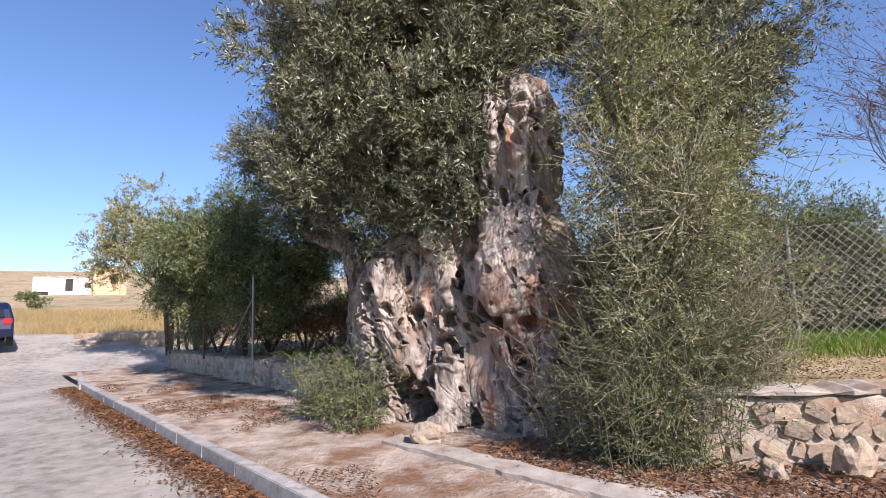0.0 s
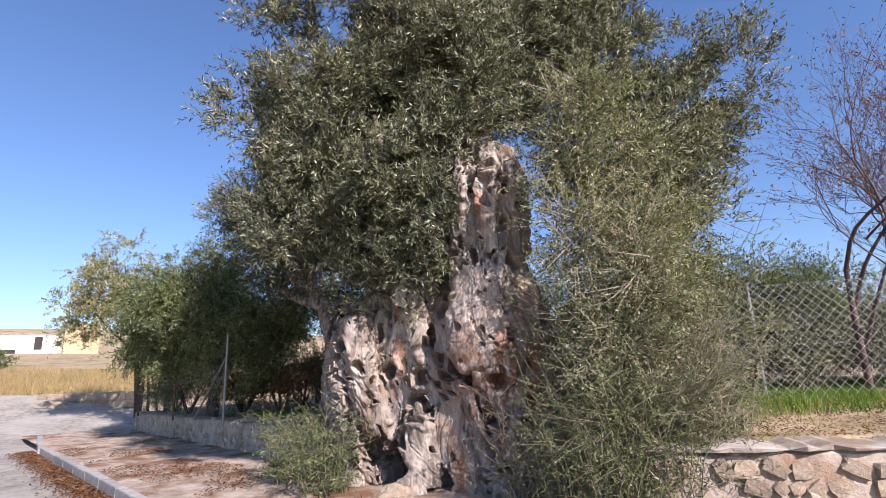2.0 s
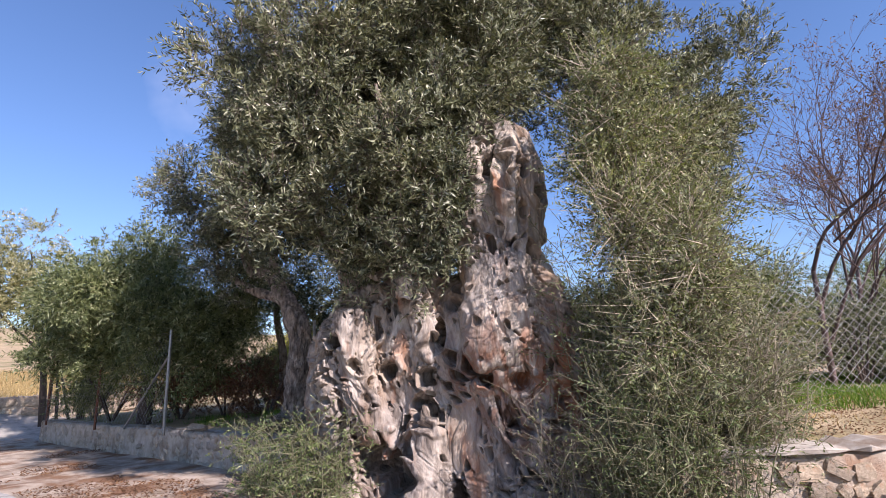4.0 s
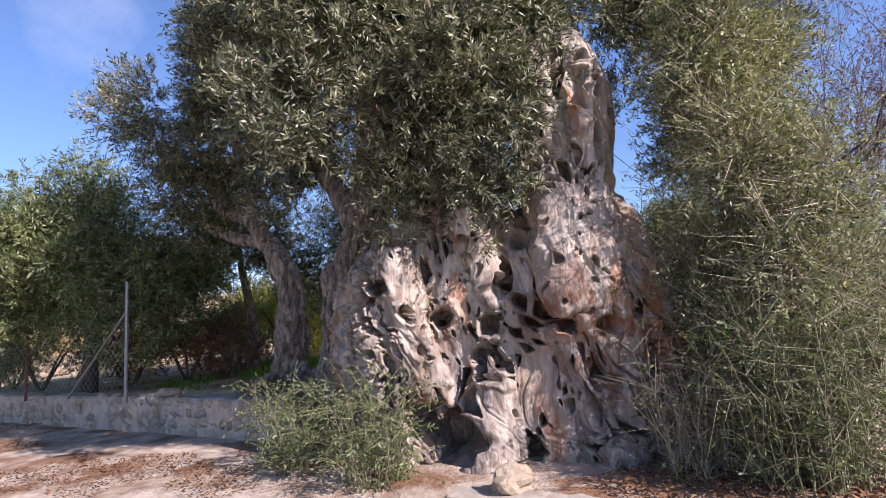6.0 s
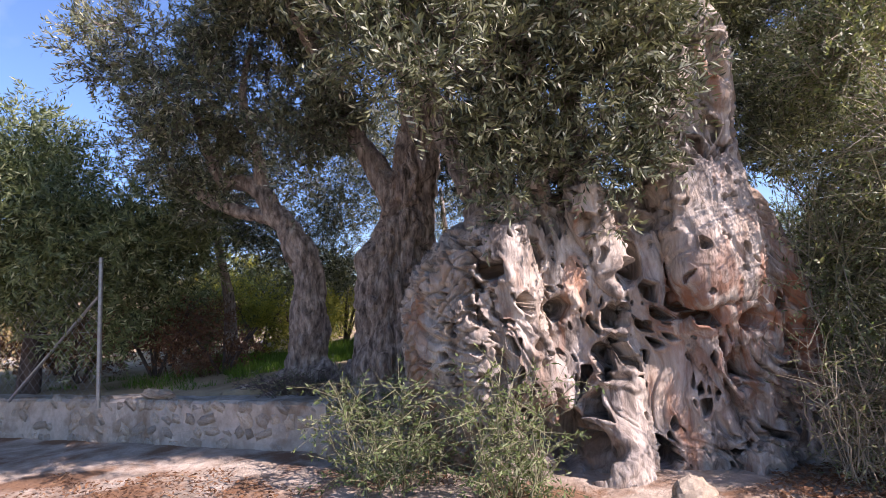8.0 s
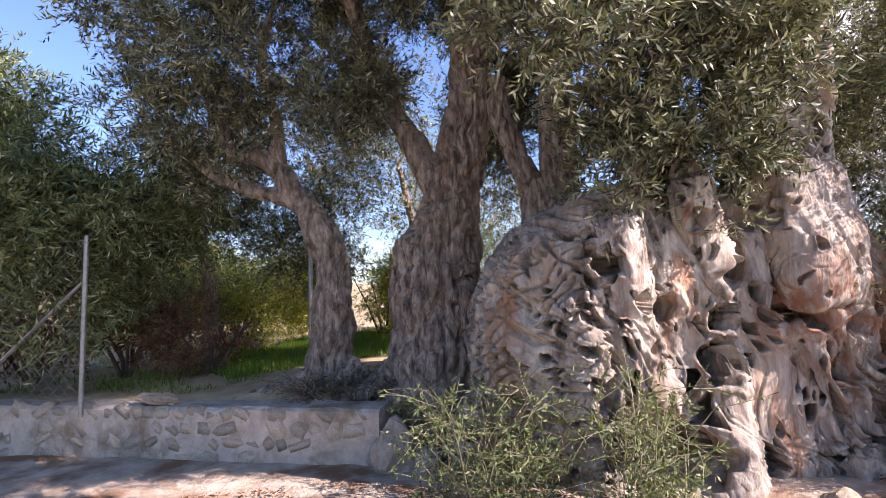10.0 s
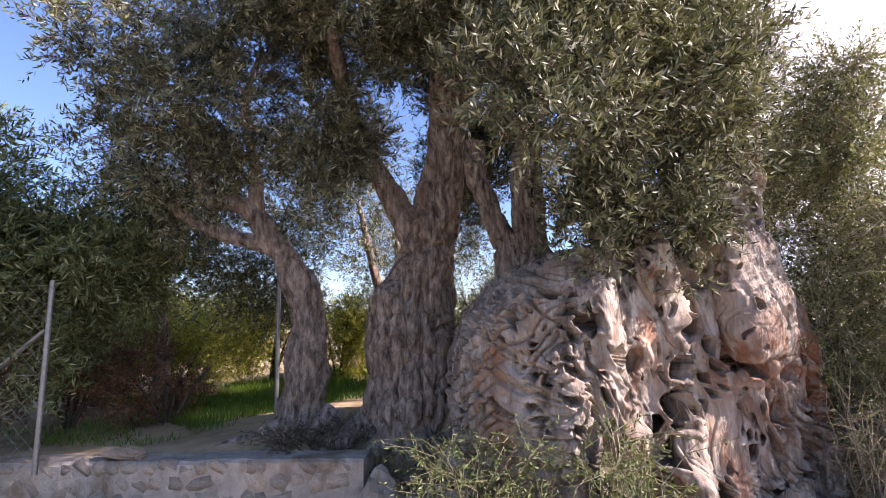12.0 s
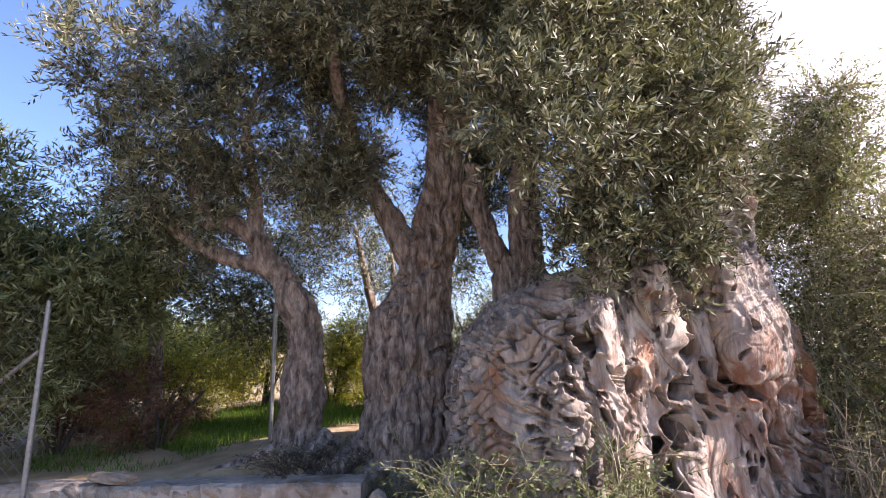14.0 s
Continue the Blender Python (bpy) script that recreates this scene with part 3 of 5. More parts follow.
# mask, grain, stretch of the holes, holes as (size, share rotted through, depth), grooves as (size, depth, width)
FACES = (
    (front, (0.46, -0.1, -0.88), 0.55, ((5.6, 0.40, 0.36), (10.5, 0.24, 0.24), (19.0, 0.14, 0.08)), ((5.0, 0.026, 0.10), (11, 0.012, 0.16), (24, 0.007, 0.25))),
    (slab, (0.2, -0.1, -0.97), 0.70, ((10.0, 0.13, 0.14), (17.0, 0.14, 0.07)), ((3.4, 0.022, 0.12), (12, 0.008, 0.2), (26, 0.005, 0.25))),
    (flank, (0.60, -0.12, -0.79), 0.24, ((7.5, 0.42, 0.26), (13.0, 0.30, 0.12)), ((5.4, 0.125, 0.28), (11, 0.060, 0.26), (22, 0.018, 0.3))),
    (side, (0.15, -0.85, -0.50), 0.34, ((6.6, 0.44, 0.30), (11.5, 0.36, 0.18), (20.0, 0.16, 0.06)), ((5.5, 0.070, 0.20), (11, 0.042, 0.24), (24, 0.014, 0.28))),
    (high, (0.14, 0.0, -0.99), 0.42, ((5.8, 0.52, 0.34), (11.0, 0.36, 0.18)), ((4.6, 0.11, 0.26), (11, 0.034, 0.24), (24, 0.010, 0.28))),
)
for n_face, (mask, grain, stretch, holes, grooves) in enumerate(FACES):
    on = mask > 0.01
    g, m, raw = G[on], mask[on], P[on]
    d = np.zeros(len(g))
    q = along(g, grain, stretch)
    for freq, share, deep in holes:
        f1, f2, who = cells(q * freq, 50 + 7 * n_face + int(freq))
        edge = (f2 - f1) * (1 + 0.2 * vnoise(raw * 14, 60 + n_face))
        rim = 0.13 + 0.22 * np.mod(who * 37.7, 1.0)
        rotted = who < share
        d += np.where(rotted, -deep * smooth(rim, rim + 0.10, edge) + 0.12 / freq * np.exp(-((edge - rim + 0.06) / 0.09) ** 2), -0.05 / freq * smooth(0.0, 0.5, edge))
    lines = along(g, grain, stretch * 0.32)
    calm = 0.45 + 0.55 * smooth(-0.3, 0.4, vnoise(raw * 1.5 + 40, 39))
    for freq, deep, w in grooves:
        d -= calm * deep * furrow(lines * freq, 70 + 5 * n_face + int(freq), w)
    disp[on] += m * d
# wavy growth lines of the left flank
wave = 1.8 * vnoise(P * 1.5, 90) + 0.8 * vnoise(P * 3.6, 91)
disp -= side * 0.065 * smooth(-0.4, 0.3, vnoise(P * 2.2 + 4, 93)) * smooth(0.5, 0, np.abs(np.sin(math.pi * (P[:, 2] * 6.5 + P[:, 1] * 3.4 + wave))))
# the great holes and hollows: place, radius, height against width, depth
HOLLOWS = [(-0.99, 6.77, 1.87, 0.085, 1.0, 0.3), (0.06, 6.49, 1.42, 0.075, 1.5, 0.3), (-0.03, 6.54, 1.12, 0.07, 1.2, 0.3), (-0.61, 6.82, 1.19, 0.085, 1.0, 0.25), (-0.38, 6.86, 0.97, 0.06, 1.6, 0.3),
           (-0.32, 6.86, 1.05, 0.05, 1.5, 0.25), (0.05, 6.67, 0.87, 0.11, 0.7, 0.3), (0.15, 6.28, 1.76, 0.12, 0.8, 0.3), (-0.34, 6.84, 1.50, 0.11, 1.1, 0.3), (-0.30, 6.62, 0.34, 0.19, 1.6, 0.5),
           (-0.55, 6.75, 0.50, 0.17, 1.5, 0.4), (0.33, 6.35, 0.22, 0.12, 1.0, 0.4), (0.66, 6.16, 1.40, 0.12, 1.1, 0.30), (0.38, 6.22, 2.25, 0.11, 1.3, 0.22), (0.95, 5.92, 1.34, 0.16, 0.6, 0.24), (0.78, 5.95, 3.75, 0.08, 2.6, 0.2), (1.15, 5.9, 3.25, 0.06, 2.2, 0.2)]
for x, y, z, r, tall, depth in HOLLOWS:
    e = (P - np.array([x, y, z])) / np.array([r, r * 2.2, r * tall])
    dist = np.linalg.norm(e, axis=1) * (1 + 0.25 * vnoise(P * 9, 81))
    disp += -depth * smooth(1.05, 0.6, dist) + 0.035 * np.exp(-((dist - 1.3) / 0.3) ** 2)
P = P + NRM * np.clip(disp + 0.05, -0.44, 0.16)[:, None]
trunk_me.vertices.foreach_set("co", P.ravel())
trunk_me.polygons.foreach_set("use_smooth", np.ones(len(trunk_me.polygons), bool))
trunk_me.materials.clear()
trunk_me.materials.append(M_WOOD)
trunk_me.update()

olive = thing("olive_tree", (0.3, 7.2, 0.1), "ancient olive tree with huge hollowed grey trunk and dense crown", "tree")
child("ancient_trunk", trunk_me, olive, "bleached grey wood full of rotted holes and flowing ridges")


# ---- leaves ----
def foliage(clumps, sprays, per, length, width, material, seed, name="crown", up=0.35, spray_len=0.30, shell=0.45, gaps=0.0, twigs=None, parent=None, twig_mat=None, gap_f=1.1, fine=-0.30, twig_w=0.0035):
    """Sprays of narrow leaves in and on soft clumps (x, y, z, rx, ry, rz), with gaps where the noise says so."""
    g = np.random.default_rng(seed)
    big = np.asarray(clumps, float)
    cl = []
    for c in big:
        count = max(6, int(9 * (c[3] * c[4] * c[5]) ** 0.5))
        u = g.normal(size=(count, 3))
        u /= np.linalg.norm(u, axis=1)[:, None]
        rs = 0.30 + 0.22 * g.random((count, 1))
        cl.append(np.hstack([c[:3] + u * c[3:6] * (0.62 + 0.25 * g.random((count, 1))), c[3:6] * rs * np.array([1, 1, 1.15])]))
        cl.append(np.hstack([c[:3], c[3:6] * 0.55])[None])
    cl = np.vstack(cl)
    area = (cl[:, 3] * cl[:, 4] + cl[:, 4] * cl[:, 5] + cl[:, 3] * cl[:, 5])
    pick = g.choice(len(cl), sprays, p=area / area.sum())
    d = g.normal(size=(sprays, 3))
    d /= np.linalg.norm(d, axis=1)[:, None]
    r = shell + (1.05 - shell) * g.random(sprays) ** 0.6
    base = cl[pick, :3] + d * cl[pick, 3:6] * r[:, None]
    base += 0.22 * np.stack([vnoise(base * 1.6 + 3 * i, seed + i) for i in range(3)], -1) * cl[pick, 3:6]
    ok = (fnoise(base * gap_f, 2, seed + 7) > -0.45 + gaps) & (vnoise(base * 4.6, seed + 13) > fine)
    base, d = base[ok], d[ok]
    m = len(base)
    way = d * 0.8 + g.normal(size=(m, 3)) * 0.45
    way[:, 2] += up
    way /= np.linalg.norm(way, axis=1)[:, None]
    size = spray_len * (0.6 + 0.8 * g.random(m))
    t = (np.arange(per) + 0.6) / per
    bend = np.array([0, 0, -0.35])
    org = base[:, None] + way[:, None] * (t[None, :, None] * size[:, None, None]) + bend * (t[None, :, None] ** 2) * size[:, None, None] * 0.5
    side = g.normal(size=(m, per, 3))
    side -= (side * way[:, None]).sum(-1, keepdims=True) * way[:, None]
    side /= np.linalg.norm(side, axis=-1, keepdims=True) + 1e-9
    leaf = way[:, None] * 0.65 + side * 0.8
    leaf /= np.linalg.norm(leaf, axis=-1, keepdims=True)
    # the leaves of a spray turn their faces the same way, outwards and to the light
    face = d * 0.6 + g.normal(size=(m, 3)) * 0.55 + np.array([0.1, -0.15, 0.5])
    flat = np.cross(leaf, face[:, None] + g.normal(size=(m, per, 3)) * 0.4)
    flat /= np.linalg.norm(flat, axis=-1, keepdims=True) + 1e-9
    L = (length * (0.7 + 0.6 * g.random((m, per))))[..., None]
    v = np.stack([org, org + leaf * L * 0.45 + flat * width / 2, org + leaf * L, org + leaf * L * 0.45 - flat * width / 2], 2).reshape(-1, 3)
    f = np.arange(len(v)).reshape(-1, 4)
    ob = child(name, mesh_of(name, v, f, material, False), parent)
    if twig_mat:
        a, b = base, base + way * size[:, None]
        s1 = np.cross(way, [0.3, 0.2, 0.9])
        s1 /= np.linalg.norm(s1, axis=1)[:, None] + 1e-9
        s2 = np.cross(way, s1)
        w = twig_w
        tv = np.stack([a + s1 * w, a - s1 * w * 0.5 + s2 * w, a - s1 * w * 0.5 - s2 * w, b], 1).reshape(-1, 3)
        o = np.arange(m)[:, None, None] * 4
        tf = (o + np.array([[0, 1, 3], [1, 2, 3], [2, 0, 3]])[None]).reshape(-1, 3)
        child("twig_mass", mesh_of("twigs", tv, tf, twig_mat, False), parent)
    return ob


STEM = [(-0.74, 9.30, 0.3, 0.76), (-0.74, 9.30, 0.8, 0.62), (-0.76, 9.32, 1.4, 0.55), (-0.77, 9.31, 2.0, 0.52), (-0.72, 9.22, 2.4, 0.42), (-0.66, 9.10, 2.9, 0.31), (-0.56, 8.97, 3.5, 0.26),
        (-0.54, 8.84, 4.2, 0.24), (-0.58, 8.75, 5.0, 0.20), (-0.85, 8.62, 5.8, 0.15), (-1.1, 8.6, 6.6, 0.09)]
v, f = tube(STEM, 170, 0.02, 0.06, 3)
child("live_stem", mesh_of("live_stem", v, f, M_BARK), olive, "upright living stem with fissured brown bark")
BOUGHS = [
    [(-0.70, 9.15, 2.7, 0.22), (-0.93, 9.36, 3.4, 0.15), (-1.24, 9.55, 4.05, 0.125), (-1.5, 9.65, 4.7, 0.11), (-1.75, 9.6, 5.5, 0.09), (-2.0, 9.5, 6.3, 0.05)],
    [(-1.15, 9.55, 3.85, 0.10), (-1.5, 9.9, 4.1, 0.07), (-1.9, 10.2, 4.15, 0.05), (-2.4, 10.4, 4.4, 0.03)],
    [(-0.62, 8.9, 4.3, 0.14), (-0.3, 8.5, 5.0, 0.10), (0.3, 8.0, 5.6, 0.07), (1.2, 7.4, 6.1, 0.04)],
    [(-0.64, 8.85, 4.9, 0.12), (-0.9, 8.0, 5.4, 0.09), (-1.2, 7.2, 5.6, 0.06), (-1.4, 6.6, 5.4, 0.03)],
    [(-1.5, 9.65, 4.7, 0.09), (-2.0, 9.2, 5.2, 0.06), (-2.4, 8.6, 5.5, 0.03)],
]
for limb in BOUGHS:
    v, f = tube(limb, 56, 0.03, 0.05, 5)
    child("limb", mesh_of("limb", v, f, M_BARK), olive)
# the dead fork on the back of the old trunk
for q, limb in enumerate(([(0.0, 8.1, 2.2, 0.30), (-0.12, 8.25, 2.7, 0.18), (-0.28, 8.38, 3.25, 0.13), (-0.45, 8.45, 3.75, 0.13), (-0.48, 8.42, 4.1, 0.11)],
                          [(0.1, 8.0, 2.2, 0.34), (0.06, 8.05, 2.8, 0.20), (0.03, 8.03, 3.5, 0.16), (0.02, 7.98, 4.05, 0.15), (0.1, 7.8, 4.8, 0.14), (0.4, 7.5, 5.6, 0.08)],
                          [(0.5, 7.4, 2.2, 0.18), (0.3, 7.1, 2.9, 0.11), (0.0, 6.7, 3.5, 0.08), (-0.3, 6.4, 4.2, 0.07), (-0.5, 6.3, 5.0, 0.03)],
                          [(0.4, 7.5, 5.4, 0.09), (1.3, 7.3, 5.9, 0.07), (2.3, 7.0, 5.9, 0.05), (3.4, 6.8, 5.3, 0.03)])):
    v, f = tube(limb, 70, 0.025, 0.08, 11 + q)
    child("dead_fork" if q < 2 else "limb", mesh_of("limb", v, f, M_BARK), olive)
CROWN = [(-1.5, 6.9, 5.3, 1.3, 1.2, 1.3), (-1.4, 6.6, 4.0, 0.95, 0.8, 0.75), (-0.55, 6.4, 3.5, 0.75, 0.5, 0.85), (-0.2, 6.2, 4.4, 0.9, 0.8, 0.8), (0.1, 6.5, 5.7, 1.4, 1.1, 1.2), (-0.2, 6.5, 2.85, 0.45, 0.3, 0.45),
         (1.9, 7.1, 6.0, 1.3, 1.2, 1.0), (3.3, 6.7, 5.0, 1.2, 1.1, 1.3), (3.0, 6.4, 3.6, 0.9, 0.7, 1.0), (4.2, 6.9, 4.3, 0.8, 0.8, 0.9), (0.4, 8.3, 6.4, 1.8, 1.3, 1.2), (-1.3, 9.0, 6.2, 1.7, 1.4, 1.1),
         (-2.2, 8.6, 5.4, 1.0, 1.1, 0.9), (0.9, 9.2, 5.2, 1.2, 1.0, 0.9), (-1.1, 6.6, 6.7, 1.2, 1.1, 0.9), (0.5, 6.6, 7.0, 1.3, 1.1, 0.9), (2.3, 6.8, 7.0, 1.3, 1.1, 0.9), (3.5, 6.9, 6.2, 1.0, 1.0, 0.9),
         (-1.9, 9.6, 3.9, 0.8, 0.7, 0.7), (0.6, 9.6, 4.0, 1.0, 0.7, 0.8), (-0.45, 6.75, 2.9, 0.7, 0.3, 0.5), (0.28, 6.0, 3.3, 0.4, 0.3, 0.6), (0.3, 5.95, 4.1, 0.4, 0.35, 0.6), (0.05, 5.95, 3.7, 0.4, 0.4, 0.7), (0.45, 6.1, 4.7, 0.5, 0.4, 0.5), (4.6, 7.0, 5.6, 0.9, 0.9, 1.0),
         (0.15, 6.35, 2.65, 0.45, 0.25, 0.45), (0.0, 6.5, 3.0, 0.65, 0.4, 0.5), (-0.6, 6.9, 2.85, 0.5, 0.4, 0.4), (0.35, 6.2, 2.85, 0.3, 0.25, 0.5)]
foliage(CROWN, 58000, 18, 0.080, 0.0185, M_LEAF, 21, up=0.45, gaps=0.30, gap_f=2.0, parent=olive, twig_mat=M_TWIG_DARK, shell=0.35)

# ---- second olive behind ----
young = thing("olive_tree", (-1.72, 10.3, 0.7), "smaller leaning olive tree with a curved grey trunk", "tree")
for q, limb in enumerate(([(-1.70, 10.25, 0.55, 0.36), (-1.72, 10.25, 0.9, 0.27), (-1.70, 10.22, 1.5, 0.24), (-1.70, 10.2, 2.1, 0.21), (-1.86, 10.3, 2.6, 0.18), (-2.08, 10.45, 3.0, 0.15), (-2.25, 10.55, 3.3, 0.13), (-2.5, 10.7, 3.48, 0.11), (-2.7, 10.85, 3.5, 0.09), (-2.9, 10.9, 3.9, 0.07), (-3.1, 10.9, 4.6, 0.04)],
                          [(-2.05, 10.45, 2.95, 0.12), (-2.3, 10.65, 3.0, 0.10), (-2.6, 10.85, 3.12, 0.09), (-2.95, 11.0, 3.3, 0.07), (-3.4, 11.0, 3.7, 0.04)],
                          [(-2.25, 10.55, 3.3, 0.10), (-2.3, 10.5, 3.9, 0.07), (-2.5, 10.4, 4.6, 0.05), (-2.4, 10.2, 5.4, 0.03)])):
    v, f = tube(limb, 64, 0.025, 0.055, 21 + q)
    child("trunk" if q == 0 else "limb", mesh_of("limb", v, f, M_BARK), young)
foliage([(-2.65, 10.3, 4.9, 1.1, 1.1, 1.0), (-2.2, 10.0, 5.5, 1.0, 1.0, 0.8), (-3.0, 10.6, 3.9, 0.75, 0.8, 0.7), (-1.9, 10.9, 4.5, 0.9, 0.9, 0.7), (-2.8, 10.9, 5.4, 0.9, 0.9, 0.8), (-2.6, 11.2, 3.6, 0.8, 0.7, 0.6), (-1.5, 10.3, 5.3, 0.9, 0.8, 0.8), (-3.4, 10.5, 4.7, 0.7, 0.8, 0.8), (-1.2, 10.2, 4.3, 0.6, 0.6, 0.5), (-3.9, 10.9, 5.2, 0.7, 0.8, 0.7), (-3.5, 11.3, 4.3, 0.7, 0.7, 0.6)], 12500, 18, 0.076, 0.018, M_LEAF, 22, up=0.2, gaps=0.36, gap_f=2.4, fine=-0.12, parent=young, twig_mat=M_TWIG_DARK)

# roots between the two trees
roots = thing("root_mound", (-1.2, 9.6, 0.6), "gnarled grey olive roots spreading over the bank", "roots")
ROOTS = [[(-1.15, 9.45, 0.85, 0.20), (-1.45, 9.55, 0.70, 0.15), (-1.75, 9.5, 0.62, 0.10), (-2.1, 9.6, 0.53, 0.05)],
         [(-1.5, 10.0, 0.84, 0.18), (-1.8, 9.9, 0.70, 0.13), (-2.1, 9.8, 0.64, 0.09), (-2.5, 9.95, 0.55, 0.04)],
         [(-0.9, 9.0, 0.8, 0.22), (-1.15, 8.85, 0.5, 0.18), (-1.3, 8.7, 0.2, 0.15), (-1.4, 8.55, 0.0, 0.1)],
         [(-1.75, 10.2, 0.85, 0.16), (-2.1, 10.3, 0.72, 0.11), (-2.5, 10.35, 0.65, 0.07), (-2.8, 10.5, 0.58, 0.03)],
         [(-1.1, 9.2, 0.75, 0.18), (-1.4, 9.2, 0.6, 0.13), (-1.65, 9.1, 0.45, 0.09), (-1.8, 9.15, 0.35, 0.05)]]
for q, limb in enumerate(ROOTS):
    v, f = tube(limb, 28, 0.03, 0.06, 31 + q)
    child("root", mesh_of("root", v, f, M_BARK), roots)


# ---- suckering thicket and shrubs ----
def thicket(name, at, label, category, stems, spread, height, lean_out, seed, leaf_n, leaf_len, leaf_w, leaf_mat, stem_mat, side_twigs=5, r0=0.006, tall=None):
    """Many thin shoots from the ground, each with side twigs and small leaves."""
    ob = thing(name, at, label, category)
    g = np.random.default_rng(seed)
    base = np.array(at)
    segs, leaf_o, leaf_d = [], [], []
    for s in range(stems):
        a, r = g.random() * 2 * math.pi, math.sqrt(g.random())
        off = np.array([math.cos(a) * spread[0] * r, math.sin(a) * spread[1] * r, 0.0])
        h = height * (0.45 + 0.55 * g.random()) * (1 if tall is None else tall(off))
        tip = off * (1 + lean_out) + np.array([g.normal() * 0.16, g.normal() * 0.16, 1.0]) * h
        mid = off * (1 + lean_out * 0.25) + np.array([g.normal() * 0.09, g.normal() * 0.09, 0.6]) * h
        pts = spline(np.array([off, mid, tip]), h / 7)
        pts = pts + base + g.normal(size=pts.shape) * 0.018
        segs.append((pts, r0 * (0.6 + 0.8 * g.random())))
        for q in range(side_twigs):
            i = g.integers(1, len(pts) - 1)
            d = g.normal(size=3) * np.array([1, 1, 0.5]) + np.array([off[0], off[1], 0.5]) * 0.6
            d /= np.linalg.norm(d)
            ln = min(0.16 + 0.5 * g.random() ** 1.6, 0.5 * h)
            tw = np.array([pts[i], pts[i] + d * ln * 0.5 + g.normal(size=3) * 0.05 * ln + np.array([0, 0, 0.08 * ln]), pts[i] + d * ln + np.array([0, 0, 0.12 * g.normal()]) * ln])
            segs.append((tw, r0 * 0.55))
            for w in range(leaf_n):
                u = g.random()
                leaf_o.append(tw[0] * (1 - u) + tw[2] * u)
                leaf_d.append(d * 0.7 + g.normal(size=3) * 0.6)
    vs, fs, n0 = [], [], 0
    for pts, r in segs:
        m = len(pts)
        t = pts[-1] - pts[0]
        t = t / (np.linalg.norm(t) + 1e-9)
        s1 = np.cross(t, [0.36, 0.8, 0.48])
        s1 /= np.linalg.norm(s1) + 1e-9
        s2 = np.cross(t, s1)
        rr = r * np.linspace(1, 0.35, m)[:, None]
        v = np.stack([pts + s1 * rr, pts - s1 * rr * 0.5 + s2 * rr * 0.87, pts - s1 * rr * 0.5 - s2 * rr * 0.87], 1).reshape(-1, 3)
        i = np.arange(m - 1)[:, None] * 3
        j = np.arange(3)[None]
        k = (j + 1) % 3
        fs.append(np.stack([i + j, i + k, i + 3 + k, i + 3 + j], -1).reshape(-1, 4) + n0)
        vs.append(v)
        n0 += len(v)
    child("stem_mass", mesh_of("stems", np.vstack(vs), np.vstack(fs), stem_mat), ob)
    o, d = np.array(leaf_o), np.array(leaf_d)
    d /= np.linalg.norm(d, axis=1)[:, None]
    flat = np.cross(d, g.normal(size=d.shape))
    flat /= np.linalg.norm(flat, axis=1)[:, None] + 1e-9
    L = (leaf_len * (0.6 + 0.8 * g.random(len(o))))[:, None]
    v = np.stack([o, o + d * L * 0.5 + flat * leaf_w / 2, o + d * L, o + d * L * 0.5 - flat * leaf_w / 2], 1).reshape(-1, 3)
    child("foliage", mesh_of("leaves", v, np.arange(len(v)).reshape(-1, 4), leaf_mat, False), ob)
    return ob


bush = thicket("olive_thicket", (2.45, 5.35, 0.1), "tall thicket of thin olive suckers with small leaves beside the trunk", "shrub", 150, (0.8, 0.5), 3.4, 0.6, 5, 8, 0.048, 0.013, M_BROOM, M_SHOOT, 13, 0.0075)
foliage([(2.35, 5.3, 2.9, 0.8, 0.5, 1.0), (2.5, 5.3, 1.7, 0.95, 0.55, 0.9), (1.95, 5.2, 3.5, 0.5, 0.4, 0.7), (3.0, 5.5, 2.8, 0.6, 0.5, 0.9), (2.4, 5.5, 3.9, 0.7, 0.5, 0.6), (1.78, 5.1, 3.8, 0.4, 0.35, 0.7), (2.3, 5.2, 4.5, 0.6, 0.4, 0.5)], 4000, 20, 0.050, 0.018, M_BROOM, 25, name="foliage", up=0.08, parent=bush, spray_len=0.45, gaps=0.24, gap_f=2.2, twig_mat=M_TWIG, twig_w=0.006)
low = thicket("olive_thicket", (1.92, 4.6, 0.08), "low tangle of bare and leafy olive suckers at the trunk's foot", "shrub", 130, (0.62, 0.28), 1.6, 0.45, 6, 8, 0.042, 0.013, M_LEAF_GREEN, M_SHOOT, 10, 0.007)
foliage([(1.9, 4.75, 1.5, 0.45, 0.3, 0.8), (2.2, 4.75, 2.3, 0.5, 0.3, 0.7), (1.75, 4.9, 2.6, 0.3, 0.25, 0.6)], 1300, 18, 0.048, 0.017, M_BROOM, 26, name="foliage", up=0.1, parent=low, spray_len=0.5, gaps=0.15, gap_f=2.2, twig_mat=M_TWIG, twig_w=0.006)
thicket("olive_thicket", (1.35, 5.2, 0.08), "few thin olive suckers before the trunk's flank", "shrub", 60, (0.35, 0.2), 1.2, 0.6, 16, 6, 0.040, 0.011, M_BROOM, M_TWIG, 7, 0.006)
thicket("olive_thicket", (2.65, 4.8, 0.3), "tangle of olive suckers leaning over the stone wall", "shrub", 110, (0.4, 0.25), 1.7, 0.4, 8, 7, 0.042, 0.012, M_BROOM, M_TWIG, 9, 0.007)
